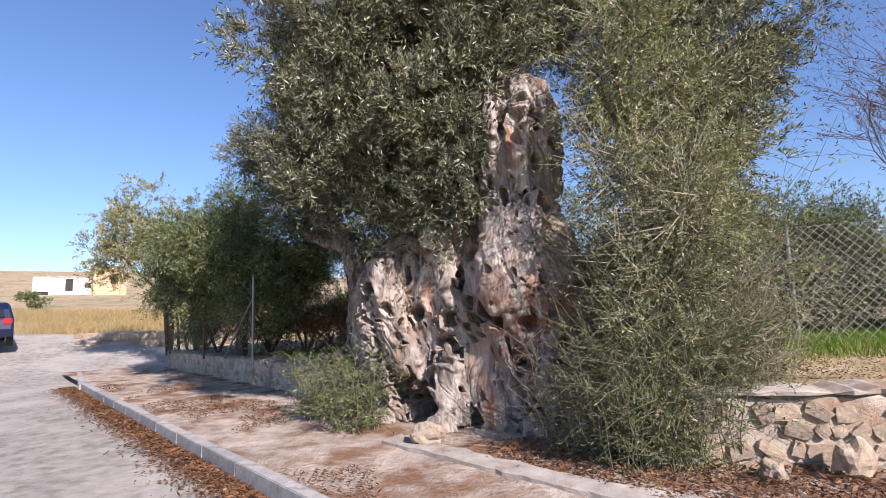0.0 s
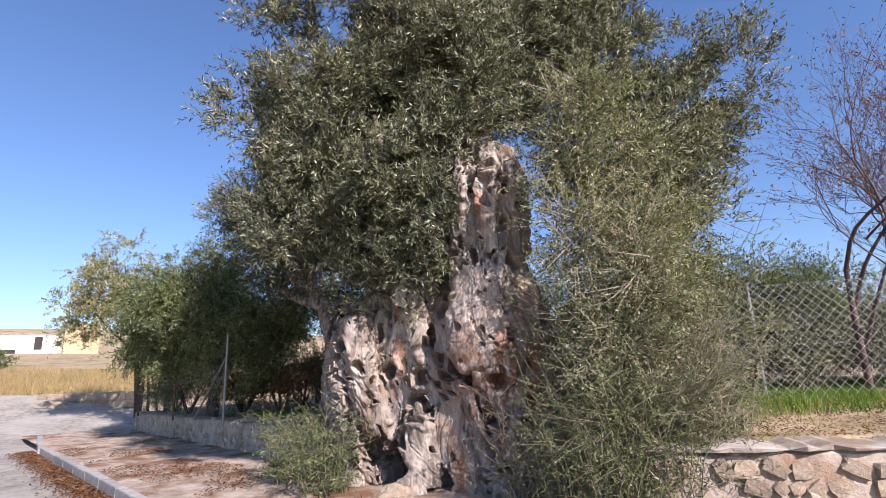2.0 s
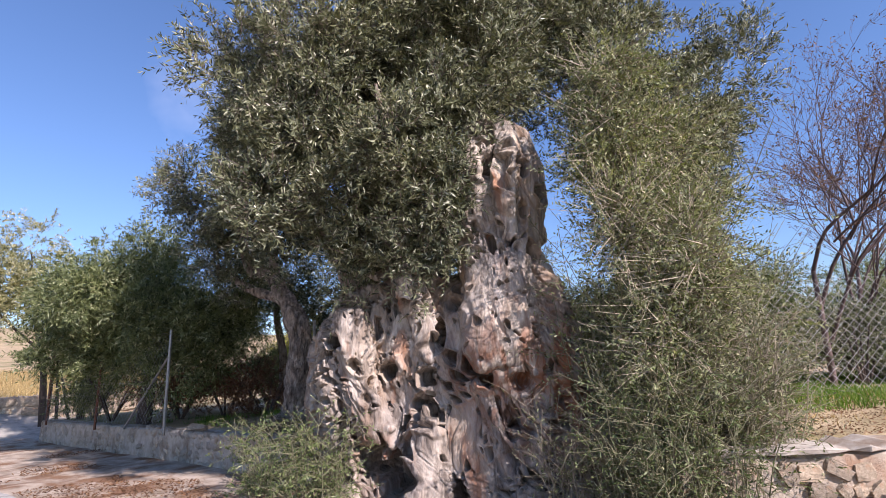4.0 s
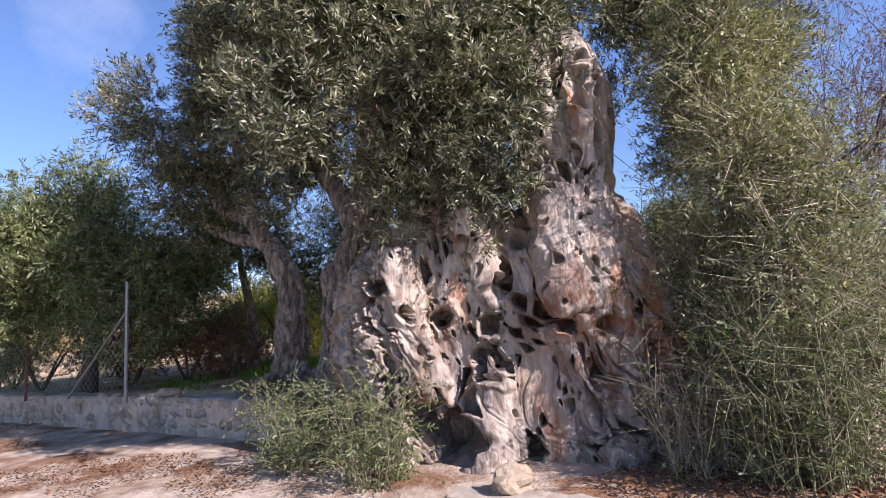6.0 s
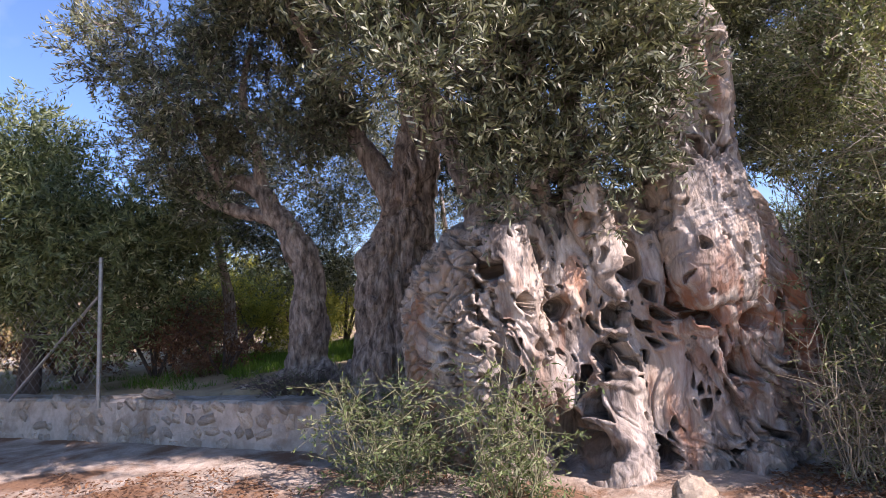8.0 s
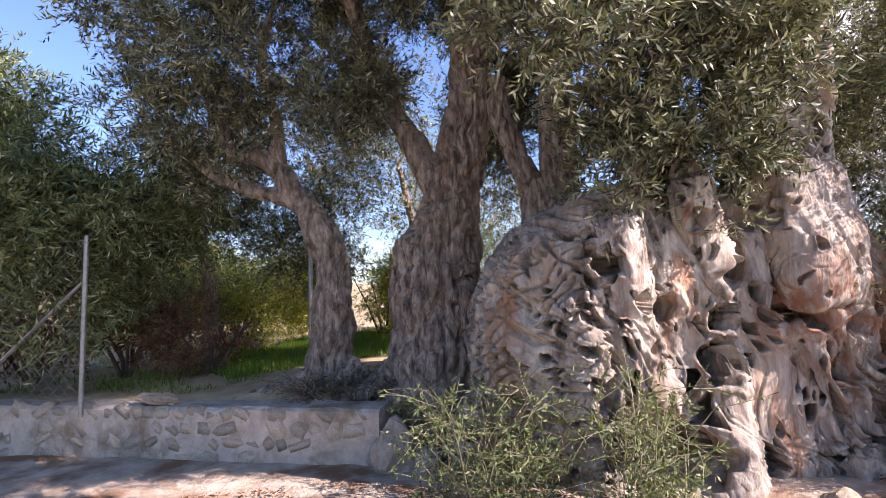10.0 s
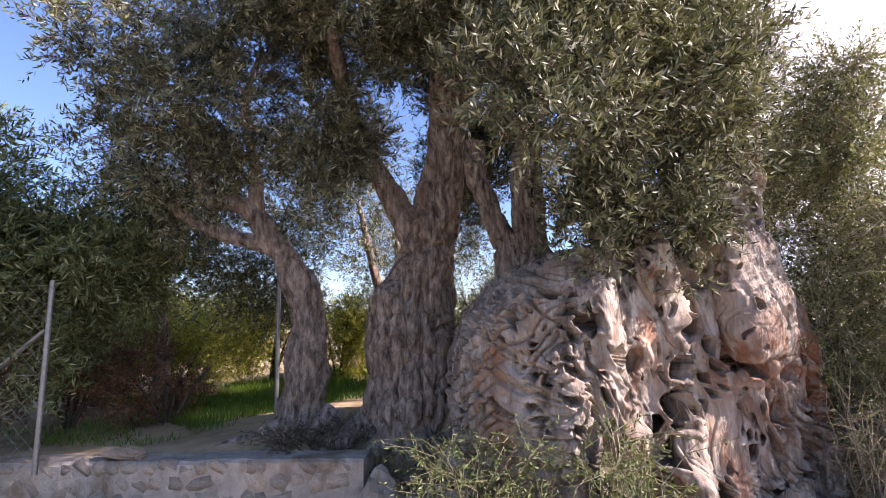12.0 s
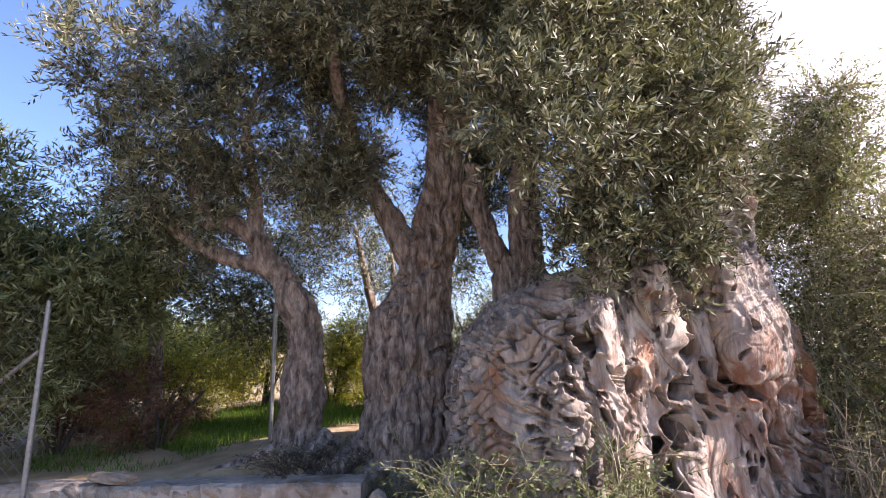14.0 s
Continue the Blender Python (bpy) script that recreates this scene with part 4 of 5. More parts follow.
thicket("sucker_shrub", (-1.15, 6.45, 0.06), "small grey-green olive suckers sprouting at the trunk's foot", "shrub", 26, (0.28, 0.2), 1.15, 0.9, 7, 10, 0.048, 0.016, M_LEAF_GREEN, M_SHOOT, 10, 0.007)
thicket("sucker_shrub", (-1.7, 7.4, 0.1), "grey-green olive suckers sprouting between trunk and wall", "shrub", 34, (0.42, 0.42), 1.05, 0.6, 9, 11, 0.048, 0.016, M_LEAF_GREEN, M_SHOOT, 10, 0.007)
thicket("brush_pile", (-1.75, 9.6, 0.62), "low heap of dry olive twigs over the roots", "brushwood", 110, (0.65, 0.32), 0.28, 0.7, 17, 3, 0.045, 0.012, M_LEAF, M_TWIG_DARK, 6, 0.006)
thicket("brush_pile", (-1.2, 8.75, 0.2), "dry olive twigs heaped between wall and trunk", "brushwood", 90, (0.45, 0.35), 0.5, 0.5, 18, 6, 0.045, 0.012, M_LEAF_GREEN, M_TWIG, 6, 0.006)

# ---- trees and shrubs behind ----
def plain_tree(at, label, trunk, clumps, sprays, leaf_mat, seed, name="tree", up=0.2, per=16, ln=0.075, w=0.02, gaps=0.05, bark=None, spray_len=0.34, gap_f=1.1):
    ob = thing(name, at, label, "tree")
    for q, limb in enumerate(trunk):
        v, f = tube(limb, 10, 0.15, 0.02, seed + q)
        child("trunk" if q == 0 else "limb", mesh_of("limb", v, f, bark or M_BARK_DARK), ob)
    foliage(clumps, sprays, per, ln, w, leaf_mat, seed, up=up, gaps=gaps, parent=ob, spray_len=spray_len, gap_f=gap_f)
    return ob


plain_tree((-5.3, 13.2, 0.65), "dense dark green tree drooping over the fence", [[(-5.3, 13.2, 0.5, 0.16), (-5.2, 13.1, 1.6, 0.13), (-5.0, 12.9, 2.8, 0.08), (-4.8, 12.7, 3.8, 0.03)], [(-5.2, 13.1, 1.6, 0.09), (-5.9, 13.4, 2.6, 0.06), (-6.5, 13.6, 3.6, 0.03)]],
           [(-4.5, 12.4, 2.5, 1.1, 1.0, 1.2), (-5.4, 12.8, 3.2, 1.5, 1.2, 1.2), (-6.6, 13.6, 3.0, 1.2, 1.1, 1.2), (-4.0, 11.9, 2.9, 0.8, 0.8, 0.8), (-5.6, 13.2, 2.4, 1.4, 1.0, 0.8), (-3.3, 12.6, 2.7, 0.9, 0.8, 0.7), (-3.7, 11.9, 3.3, 1.0, 0.9, 1.0), (-4.6, 11.6, 2.8, 0.9, 0.6, 0.8), (-5.6, 12.8, 4.2, 1.0, 0.8, 0.8)], 12500, M_LEAF_DARK, 41, up=-0.15, per=18, ln=0.10, w=0.021, gaps=0.08, gap_f=1.5)
plain_tree((-9.9, 17.9, 0.6), "slim pale-leaved tree tied to dark stakes", [[(-9.6, 17.7, 0.4, 0.09), (-9.7, 17.6, 2.0, 0.08), (-10.0, 17.4, 3.6, 0.05), (-10.2, 17.2, 5.4, 0.02)], [(-9.7, 17.6, 2.4, 0.05), (-10.8, 17.2, 3.6, 0.03), (-11.5, 17.0, 4.6, 0.02)]],
           [(-10.6, 17.2, 4.5, 1.4, 1.2, 1.3), (-10.2, 17.2, 5.8, 0.9, 0.9, 0.8), (-11.3, 17.0, 3.8, 1.0, 0.9, 0.9), (-9.4, 17.3, 4.2, 0.9, 0.9, 1.1)], 3000, M_LEAF_PALE, 42, up=0.2, ln=0.10, w=0.03, gaps=0.28, gap_f=1.6)
plain_tree((-8.2, 16.8, 0.6), "bushy dark green tree behind the low wall", [[(-8.2, 16.8, 0.4, 0.1), (-8.1, 16.6, 1.8, 0.08), (-8.0, 16.5, 3.4, 0.04)]],
           [(-8.2, 16.4, 3.6, 1.2, 1.1, 1.3), (-7.2, 15.4, 3.4, 1.1, 1.1, 1.2), (-7.6, 15.6, 2.2, 1.0, 0.9, 0.8)], 3600, M_LEAF_DARK, 43, up=0.0, ln=0.085, w=0.022, gaps=0.0)
for q, (a, b, r) in enumerate((((-9.25, 17.2, 0.3), (-9.45, 17.6, 2.4), 0.05), ((-9.05, 17.35, 0.3), (-9.4, 17.7, 2.3), 0.045), ((-8.6, 17.1, 0.4), (-9.3, 17.6, 2.2), 0.035))):
    st = thing("tree_stake", a, "dark wooden stake propping a young tree", "stake", "stakes of the young tree")
    v, f = tube([(*a, r), ((a[0] + b[0]) / 2 + 0.02, (a[1] + b[1]) / 2, (a[2] + b[2]) / 2, r * 0.95), (*b, r * 0.85)], 8, 0.3, 0.01, q)
    child("stake", mesh_of("stake", v, f, M_BARK_DARK), st)


def shrub(at, size, label, material, sprays, seed, ln=0.06, w=0.02, per=14):
    ob = thing("shrub", at, label, "shrub")
    x, y, z = at
    g = random.Random(seed)
    limbs = []
    for q in range(6):
        a = g.uniform(0, 6.28)
        limbs.append([(x, y, z - 0.1, 0.03), (x + 0.3 * size[0] * math.cos(a), y + 0.3 * size[1] * math.sin(a), z + size[2] * 0.8, 0.02), (x + 0.6 * size[0] * math.cos(a), y + 0.6 * size[1] * math.sin(a), z + size[2] * 1.5, 0.008)])
    child("stem_mass", tubes_mesh("stems", limbs, M_BARK_DARK, sides=6, step=0.2), ob)
    cl = []
    for q in range(7):
        a, r = g.uniform(0, 6.28), g.uniform(0.2, 0.65)
        cl.append((x + size[0] * r * math.cos(a), y + size[1] * r * math.sin(a), z + size[2] * g.uniform(0.6, 1.5), size[0] * 0.5, size[1] * 0.5, size[2] * g.uniform(0.4, 0.65)))
    foliage(cl, sprays, per, ln, w, material, seed, name="foliage", up=0.2, gaps=0.05, parent=ob, spray_len=0.26)
    return ob


plain_tree((1.6, 12.6, 0.7), "leafy olive tree further back in the garden", [[(1.6, 12.6, 0.6, 0.2), (1.6, 12.6, 1.8, 0.16), (1.2, 12.7, 3.0, 0.1), (0.8, 12.7, 4.4, 0.04)], [(1.6, 12.6, 1.8, 0.1), (1.9, 12.8, 3.0, 0.07), (1.9, 12.9, 4.2, 0.03)]],
           [(0.2, 12.9, 4.0, 1.3, 1.1, 1.1), (1.8, 12.8, 3.8, 1.3, 1.1, 1.2), (-0.9, 13.2, 4.4, 1.0, 1.0, 0.9), (0.8, 12.8, 5.2, 1.4, 1.1, 0.9), (3.2, 12.6, 3.6, 1.1, 1.0, 1.2)], 4500, M_LEAF, 44, name="olive_tree", gaps=0.05, bark=M_BARK)
plain_tree((-2.4, 13.6, 0.7), "leafy olive tree behind the leaning one", [[(-2.4, 13.6, 0.6, 0.14), (-2.4, 13.5, 1.8, 0.11), (-2.6, 13.4, 3.0, 0.07), (-2.7, 13.3, 4.4, 0.03)]],
           [(-2.8, 13.4, 4.0, 1.1, 1.0, 1.0), (-1.8, 13.6, 3.5, 1.0, 0.9, 0.9), (-3.4, 13.6, 3.2, 0.9, 0.9, 0.9), (-1.3, 13.3, 2.7, 0.9, 0.8, 0.7), (-0.3, 13.0, 3.2, 0.9, 0.8, 0.8), (-0.6, 13.2, 2.3, 0.8, 0.7, 0.6)], 4600, M_LEAF, 45, name="olive_tree", gaps=0.05, bark=M_BARK)
plain_tree((8.8, 13.0, 0.7), "leafy olive tree beyond the wire fence", [[(8.8, 13.0, 0.6, 0.16), (8.8, 12.9, 1.8, 0.12), (8.6, 12.9, 3.2, 0.05)]],
           [(8.4, 12.8, 2.6, 1.6, 1.2, 1.1), (9.8, 12.8, 3.0, 1.5, 1.2, 1.3), (7.4, 13.0, 2.2, 1.2, 1.0, 0.9), (11.2, 12.6, 2.4, 1.5, 1.1, 1.2)], 5200, M_LEAF, 46, name="olive_tree", gaps=0.0, bark=M_BARK)
plain_tree((13.0, 12.0, 0.7), "leafy olive tree beyond the wire fence", [[(13.0, 12.0, 0.6, 0.16), (13.0, 11.9, 1.8, 0.12), (12.8, 11.9, 3.2, 0.05)]],
           [(12.6, 11.8, 2.6, 1.5, 1.2, 1.1), (14.2, 11.4, 2.8, 1.5, 1.2, 1.3)], 3000, M_LEAF_DARK, 47, name="olive_tree", gaps=0.0, bark=M_BARK)
shrub((-2.6, 12.4, 0.65), (0.9, 0.7, 0.5), "brown dry undergrowth below the trees", M_LEAF_RED, 500, 62)
shrub((-3.6, 13.2, 0.65), (1.0, 0.7, 0.7), "red-leaved dry shrub in shade", M_LEAF_RED, 800, 63)
shrub((-4.7, 13.7, 0.65), (1.2, 0.7, 0.6), "reddish dry undergrowth below the dense tree", M_LEAF_RED, 900, 69)
# added shrub: hides lit ground where deep tree shade belongs
shrub((-7.6, 16.2, 0.65), (1.1, 0.7, 0.7), "green shrub added to darken the shaded ground below the trees", M_LEAF_DARK, 1100, 70)
shrub((-6.6, 14.8, 0.65), (1.3, 0.8, 0.8), "dark hedge shrub behind the fence", M_LEAF_DARK, 1300, 64)
shrub((-3.4, 14.6, 0.6), (1.4, 1.0, 0.9), "dark brown-green hedge shrub in shade", M_LEAF_DARK, 1500, 51)
shrub((-5.2, 15.3, 0.6), (1.5, 1.0, 0.9), "reddish brown hedge shrub behind the fence", M_LEAF_RED, 900, 52)
shrub((-2.9, 15.2, 0.6), (0.9, 0.9, 0.7), "reddish dry hedge shrub behind the fence", M_LEAF_RED, 700, 53)
shrub((-1.6, 15.4, 0.7), (1.2, 1.0, 1.0), "sunlit yellow-green shrub behind the trees", M_LEAF_YELLOW, 1700, 54)
shrub((0.4, 15.6, 0.7), (1.3, 1.1, 1.1), "sunlit green shrub behind the trees", M_LEAF_YELLOW, 1600, 55)
shrub((3.5, 11.6, 0.7), (1.5, 1.0, 1.3), "dense olive-green shrub behind the old trunk", M_LEAF, 3000, 77)
for q, x in enumerate((-2.6, -0.7, 1.2)):
    shrub((x, 18.4, 0.8), (1.7, 1.0, 1.3), "sunlit yellow-green shrub at the garden's back", M_LEAF_YELLOW, 2200, 100 + q, 0.08, 0.03)
shrub((1.3, 14.2, 0.7), (1.2, 0.9, 1.0), "sunlit yellow-green shrub behind the stems", M_LEAF_YELLOW, 2200, 78)
shrub((4.9, 14.6, 0.7), (1.8, 1.0, 1.6), "green shrub at the garden's far side", M_LEAF_GREEN, 2600, 79)
shrub((2.6, 14.5, 0.7), (1.6, 1.2, 1.4), "leafy green shrub behind the trunk", M_LEAF_GREEN, 1700, 56)
shrub((-0.4, 17.5, 0.7), (2.2, 1.2, 1.3), "green shrub at the garden's back", M_LEAF_GREEN, 1500, 57, 0.08, 0.03)
shrub((3.6, 9.3, 0.7), (1.1, 0.8, 1.1), "dark green shrub behind the wire fence", M_LEAF_DARK, 2600, 65)
shrub((6.4, 9.9, 0.7), (1.6, 0.9, 1.6), "dark green shrub behind the wire fence", M_LEAF_DARK, 4000, 66)
shrub((9.2, 9.0, 0.7), (1.5, 0.9, 1.2), "dense green shrub behind the wire fence", M_LEAF_DARK, 3600, 67)
shrub((12.0, 8.2, 0.7), (1.5, 0.9, 1.3), "dense green shrub behind the wire fence", M_LEAF_DARK, 3000, 68)
shrub((5.4, 12.0, 0.7), (1.9, 1.4, 1.5), "dense green shrub behind the wire fence", M_LEAF_DARK, 4200, 58)
shrub((8.4, 11.2, 0.7), (1.9, 1.5, 1.6), "olive-green shrub behind the wire fence", M_LEAF_DARK, 4200, 59)
shrub((11.5, 10.0, 0.7), (2.0, 1.5, 1.7), "olive-green shrub behind the wire fence", M_LEAF_DARK, 3200, 60)
shrub((4.6, 9.6, 0.7), (1.3, 1.0, 1.2), "grey-green shrub against the wire fence", M_LEAF, 3000, 61)
for q, (x, y) in enumerate(((5.5, 9.3), (6.9, 8.95), (8.3, 8.55), (9.7, 8.2))):
    shrub((x, y, 0.72), (1.0, 0.55, 0.8), "low grey-green hedge shrub behind the wire fence", M_LEAF, 2400, 110 + q)
for x, y, s, seed in ((-33, 41, 0.9, 72), (-48, 58, 1.3, 74), (-29, 52, 1.2, 75), (-52, 52, 1.2, 76)):
    shrub((x, y, float(rise(np.array(x), np.array(y)))), (s, s, s * 0.5), "low dark bush in the dry field", M_LEAF_DARK, 350, seed, 0.16, 0.07, 12)


# ---- bare almond tree ----
def bare_tree(at, height, seed):
    ob = thing("almond_tree", at, "almost bare almond tree with dark twigs and few red leaves", "tree")
    g = random.Random(seed)
    limbs, tips = [], []

    def grow(p, d, ln, r, depth):
        q = p + d * ln * 0.5 + Vector((g.gauss(0, 0.05), g.gauss(0, 0.05), 0.03)) * ln
        e = p + d * ln
        limbs.append([(*p, r), (*q, r * 0.85), (*e, r * 0.62)])
        if depth == 0:
            tips.append((q, e))
            return
        for k in range(3):
            nd = (d + Vector((g.gauss(0, 0.45), g.gauss(0, 0.45), g.gauss(0.18, 0.3)))).normalized()
            s = g.uniform(0.3, 1.0)
            grow(p.lerp(e, s) if k else e, nd, ln * g.uniform(0.62, 0.85), r * 0.60, depth - 1)

    grow(Vector(at) - Vector((0, 0, 0.1)), Vector((-0.05, -0.08, 1)).normalized(), height * 0.25, 0.062, 7)
    child("branchwork", tubes_mesh("branches", limbs, M_TWIG_DARK, sides=5, step=0.25), ob)
    rg = np.random.default_rng(seed)
    o = np.array([tuple(q.lerp(e, rg.random())) for q, e in tips for _ in range(2)])
    d = rg.normal(size=o.shape)
    d /= np.linalg.norm(d, axis=1)[:, None]
    fl = np.cross(d, rg.normal(size=d.shape))
    fl /= np.linalg.norm(fl, axis=1)[:, None]
    v = np.stack([o, o + d * 0.03 + fl * 0.01, o + d * 0.065, o + d * 0.03 - fl * 0.01], 1).reshape(-1, 3)
    child("foliage", mesh_of("leaves", v, np.arange(len(v)).reshape(-1, 4), M_LEAF_RED, False), ob)


bare_tree((7.7, 8.6, 0.75), 9.2, 5)
bare_tree((9.6, 9.4, 0.75), 8.6, 9)


# ---- fences ----
def post_me(name, h, r, material):
    v, f = tube([(0, 0, 0, r), (0, 0, h * 0.5, r), (0, 0, h, r)], 10, 0.4)
    return mesh_of(name, v, f, material)


def fence(at, label, posts, height, cell, brace=(), gauge=0.0034):
    ob = thing("wire_fence", at, label, "fence")
    pm = post_me("post", height, 0.026, M_GALV)
    # the added posts get a dark colour in place of shade
    dark_pm = post_me("post", height, 0.026, M_POST_SHADED)
    for q, (x, y, z) in enumerate(posts):
        child_at("post", dark_pm if gauge < 0.002 and q else pm, ob, pose(x, y, z - 0.05))
    for a, b in brace:
        v, f = tube([(*a, 0.02), (*[(p + q) / 2 for p, q in zip(a, b)], 0.02), (*b, 0.02)], 8, 0.5)
        child("brace", mesh_of("brace", v, f, M_GALV), ob)
    for (ax, ay, az), (bx, by, bz) in zip(posts, posts[1:]):
        ln = math.hypot(bx - ax, by - ay)
        wires = []

        def at_net(u, h):
            t = u / ln
            return (ax + (bx - ax) * t + 0.01, ay + (by - ay) * t - 0.03, az + (bz - az) * t + h)
        hh = height - 0.1
        c = -hh
        while c < ln:
            for sgn in (1, -1):
                pts = []
                for h in (0.03, hh):
                    u = c + h if sgn > 0 else c + hh - h
                    pts.append((u, h))
                (u0, h0), (u1, h1) = pts
                lo, hi = 0.0, 1.0
                du = u1 - u0
                for lim, side in ((0, 1), (ln, -1)):
                    t = (lim - u0) / du
                    if (du > 0) == (side > 0):
                        lo = max(lo, t)
                    else:
                        hi = min(hi, t)
                if hi - lo > 0.02:
                    p, q = at_net(u0 + du * lo, h0 + (h1 - h0) * lo), at_net(u0 + du * hi, h0 + (h1 - h0) * hi)
                    wires.append([(*p, gauge), (*q, gauge)])
            c += cell
        for h in (0.05, hh * 0.5, hh):
            wires.append([(*at_net(0, h), 0.002), (*at_net(ln, h), 0.002)])
        child("wire_net", tubes_mesh("wire_net", wires, M_WIRE, sides=3, step=9), ob)
    return ob


fence((5.2, 7.5, 0.75), "galvanised chain-link fence on thin posts", [(2.2, 8.3, 0.72), (5.18, 7.55, 0.72), (8.1, 6.8, 0.75), (11.0, 6.0, 0.75)], 1.95, 0.14)
fence((-4.22, 10.95, 0.62), "galvanised chain-link fence on a low stone wall", [(-4.17, 11.03, 0.60), (-6.3, 13.3, 0.60), (-8.5, 15.75, 0.60)], 1.9, 0.14, [((-4.19, 11.05, 1.95), (-5.31, 12.25, 0.62))], 0.0014)
pole = thing("fence_pole", (-1.55, 11.3, 0.7), "thin grey metal pole standing behind the leaning olive", "pole")
child_at("pole", post_me("pole", 1.9, 0.03, M_GALV), pole, pose(-1.55, 11.3, 0.68))


# ---- grass and litter ----
def blades(name, label, area, count, h, material, seed, keep=None, lean_k=0.4, wid=0.006):
    g = np.random.default_rng(seed)
    x = area[0] + (area[1] - area[0]) * g.random(count)
    y = area[2] + (area[3] - area[2]) * g.random(count)
    ok = fnoise(np.stack([x, y, x * 0], -1) * 1.1, 2, seed) > -0.25
    if keep is not None:
        ok &= keep(x, y)
    x, y = x[ok], y[ok]
    o = np.stack([x, y, land(x, y) - 0.01], -1)
    a = g.random(len(x)) * 6.283
    s = np.stack([np.cos(a), np.sin(a), 0 * a], -1)
    hh = (h * (0.4 + 0.9 * g.random(len(x))))[:, None]
    b = g.normal(size=o.shape) * lean_k * hh
    b[:, 2] = hh[:, 0]
    v = np.stack([o - s * wid, o + s * wid, o + b], 1).reshape(-1, 3)
    return tagged(new(name, mesh_of(name, v, np.arange(len(v)).reshape(-1, 3), material, False)), label, "grass", kind="stuff")


blades("grass", "bright green grass behind the wire fence", (2.6, 12, 5.7, 12.5), 42000, 0.13, M_GRASS, 81)
blades("grass", "bright green grass behind the olive trees", (-2.6, 3.5, 11.5, 16), 26000, 0.16, M_GRASS, 82)
blades("grass", "patchy green weeds behind the low wall", (-6.5, -2.2, 11.2, 13.5), 5000, 0.10, M_GRASS, 83, lambda x, y: inside_depth(x, y) > 0.5)
blades("dry_grass", "tall straw-coloured dry grass in the field", (-30, -8, 22.2, 38), 70000, 0.45, M_STRAW, 84, lambda x, y: inside_depth(x, y) < -0.3, 0.4, 0.012)
blades("dry_grass", "short dry grass on the bank beside the trunk", (1.0, 9.0, 4.6, 7.0), 2500, 0.08, M_STRAW, 85, lambda x, y: inside_depth(x, y) > 0.25)


def litter(name, label, xs, ys, zs, size, seed):
    g = np.random.default_rng(seed)
    o = np.stack([xs, ys, zs], -1)
    a = g.random(len(o)) * 6.283
    d = np.stack([np.cos(a), np.sin(a), g.normal(size=len(a)) * 0.3], -1)
    s = np.stack([-np.sin(a), np.cos(a), g.normal(size=len(a)) * 0.35], -1)
    L = (size * (0.5 + g.random(len(o))))[:, None]
    v = np.stack([o - d * L, o + s * L * 0.32 + np.array([0, 0, 0.006]), o + d * L, o - s * L * 0.32], 1).reshape(-1, 3)
    return tagged(new(name, mesh_of(name, v, np.arange(len(v)).reshape(-1, 4), M_LITTER, False)), label, "fallen leaves", kind="stuff")


g = np.random.default_rng(91)
k, q = g.uniform(-9, 11, 26000), -0.03 - np.abs(g.normal(0, 0.20, 26000))
ok = fnoise(np.stack([k, q, k * 0], -1) * 1.4, 2, 5) > -0.95 + 0.9 * np.abs(q)
x, y = at_kerb(k[ok], q[ok])
litter("leaf_litter", "reddish brown dry leaves piled in the gutter", x, y, ROAD_Z + 0.012 + 0.03 * g.random(len(x)), 0.026, 92)
k, q = g.uniform(-6, 9, 26000), g.uniform(0.15, 3.4, 26000)
ok = fnoise(np.stack([k, q, k * 0], -1) * 0.9, 3, 8) > 0.14
x, y = at_kerb(k[ok], q[ok])
litter("leaf_litter", "brown fallen olive leaves scattered over the pavement", x, y, PAVE_Z + 0.022 + 0.015 * g.random(len(x)), 0.022, 93)
x, y = g.uniform(0.4, 3.4, 5500), g.uniform(3.6, 5.6, 5500)
ok = (inside_depth(x, y) < -0.05) & ((x - 0.0) * 0.735 + (y - 4.98) * 0.678 > 0.25)
x, y = x[ok], y[ok]
litter("leaf_litter", "dark dead leaves and twigs under the thicket", x, y, PAVE_Z + 0.03 + 0.02 * g.random(len(x)), 0.028, 95)
x, y = g.uniform(1.2, 9, 17000), g.uniform(3.6, 7.3, 17000)
ok = inside_depth(x, y) > 0.1
x, y = x[ok], y[ok]
litter("leaf_litter", "dry red-brown leaves on top of the bank", x, y, land(x, y) + 0.012, 0.016, 94)

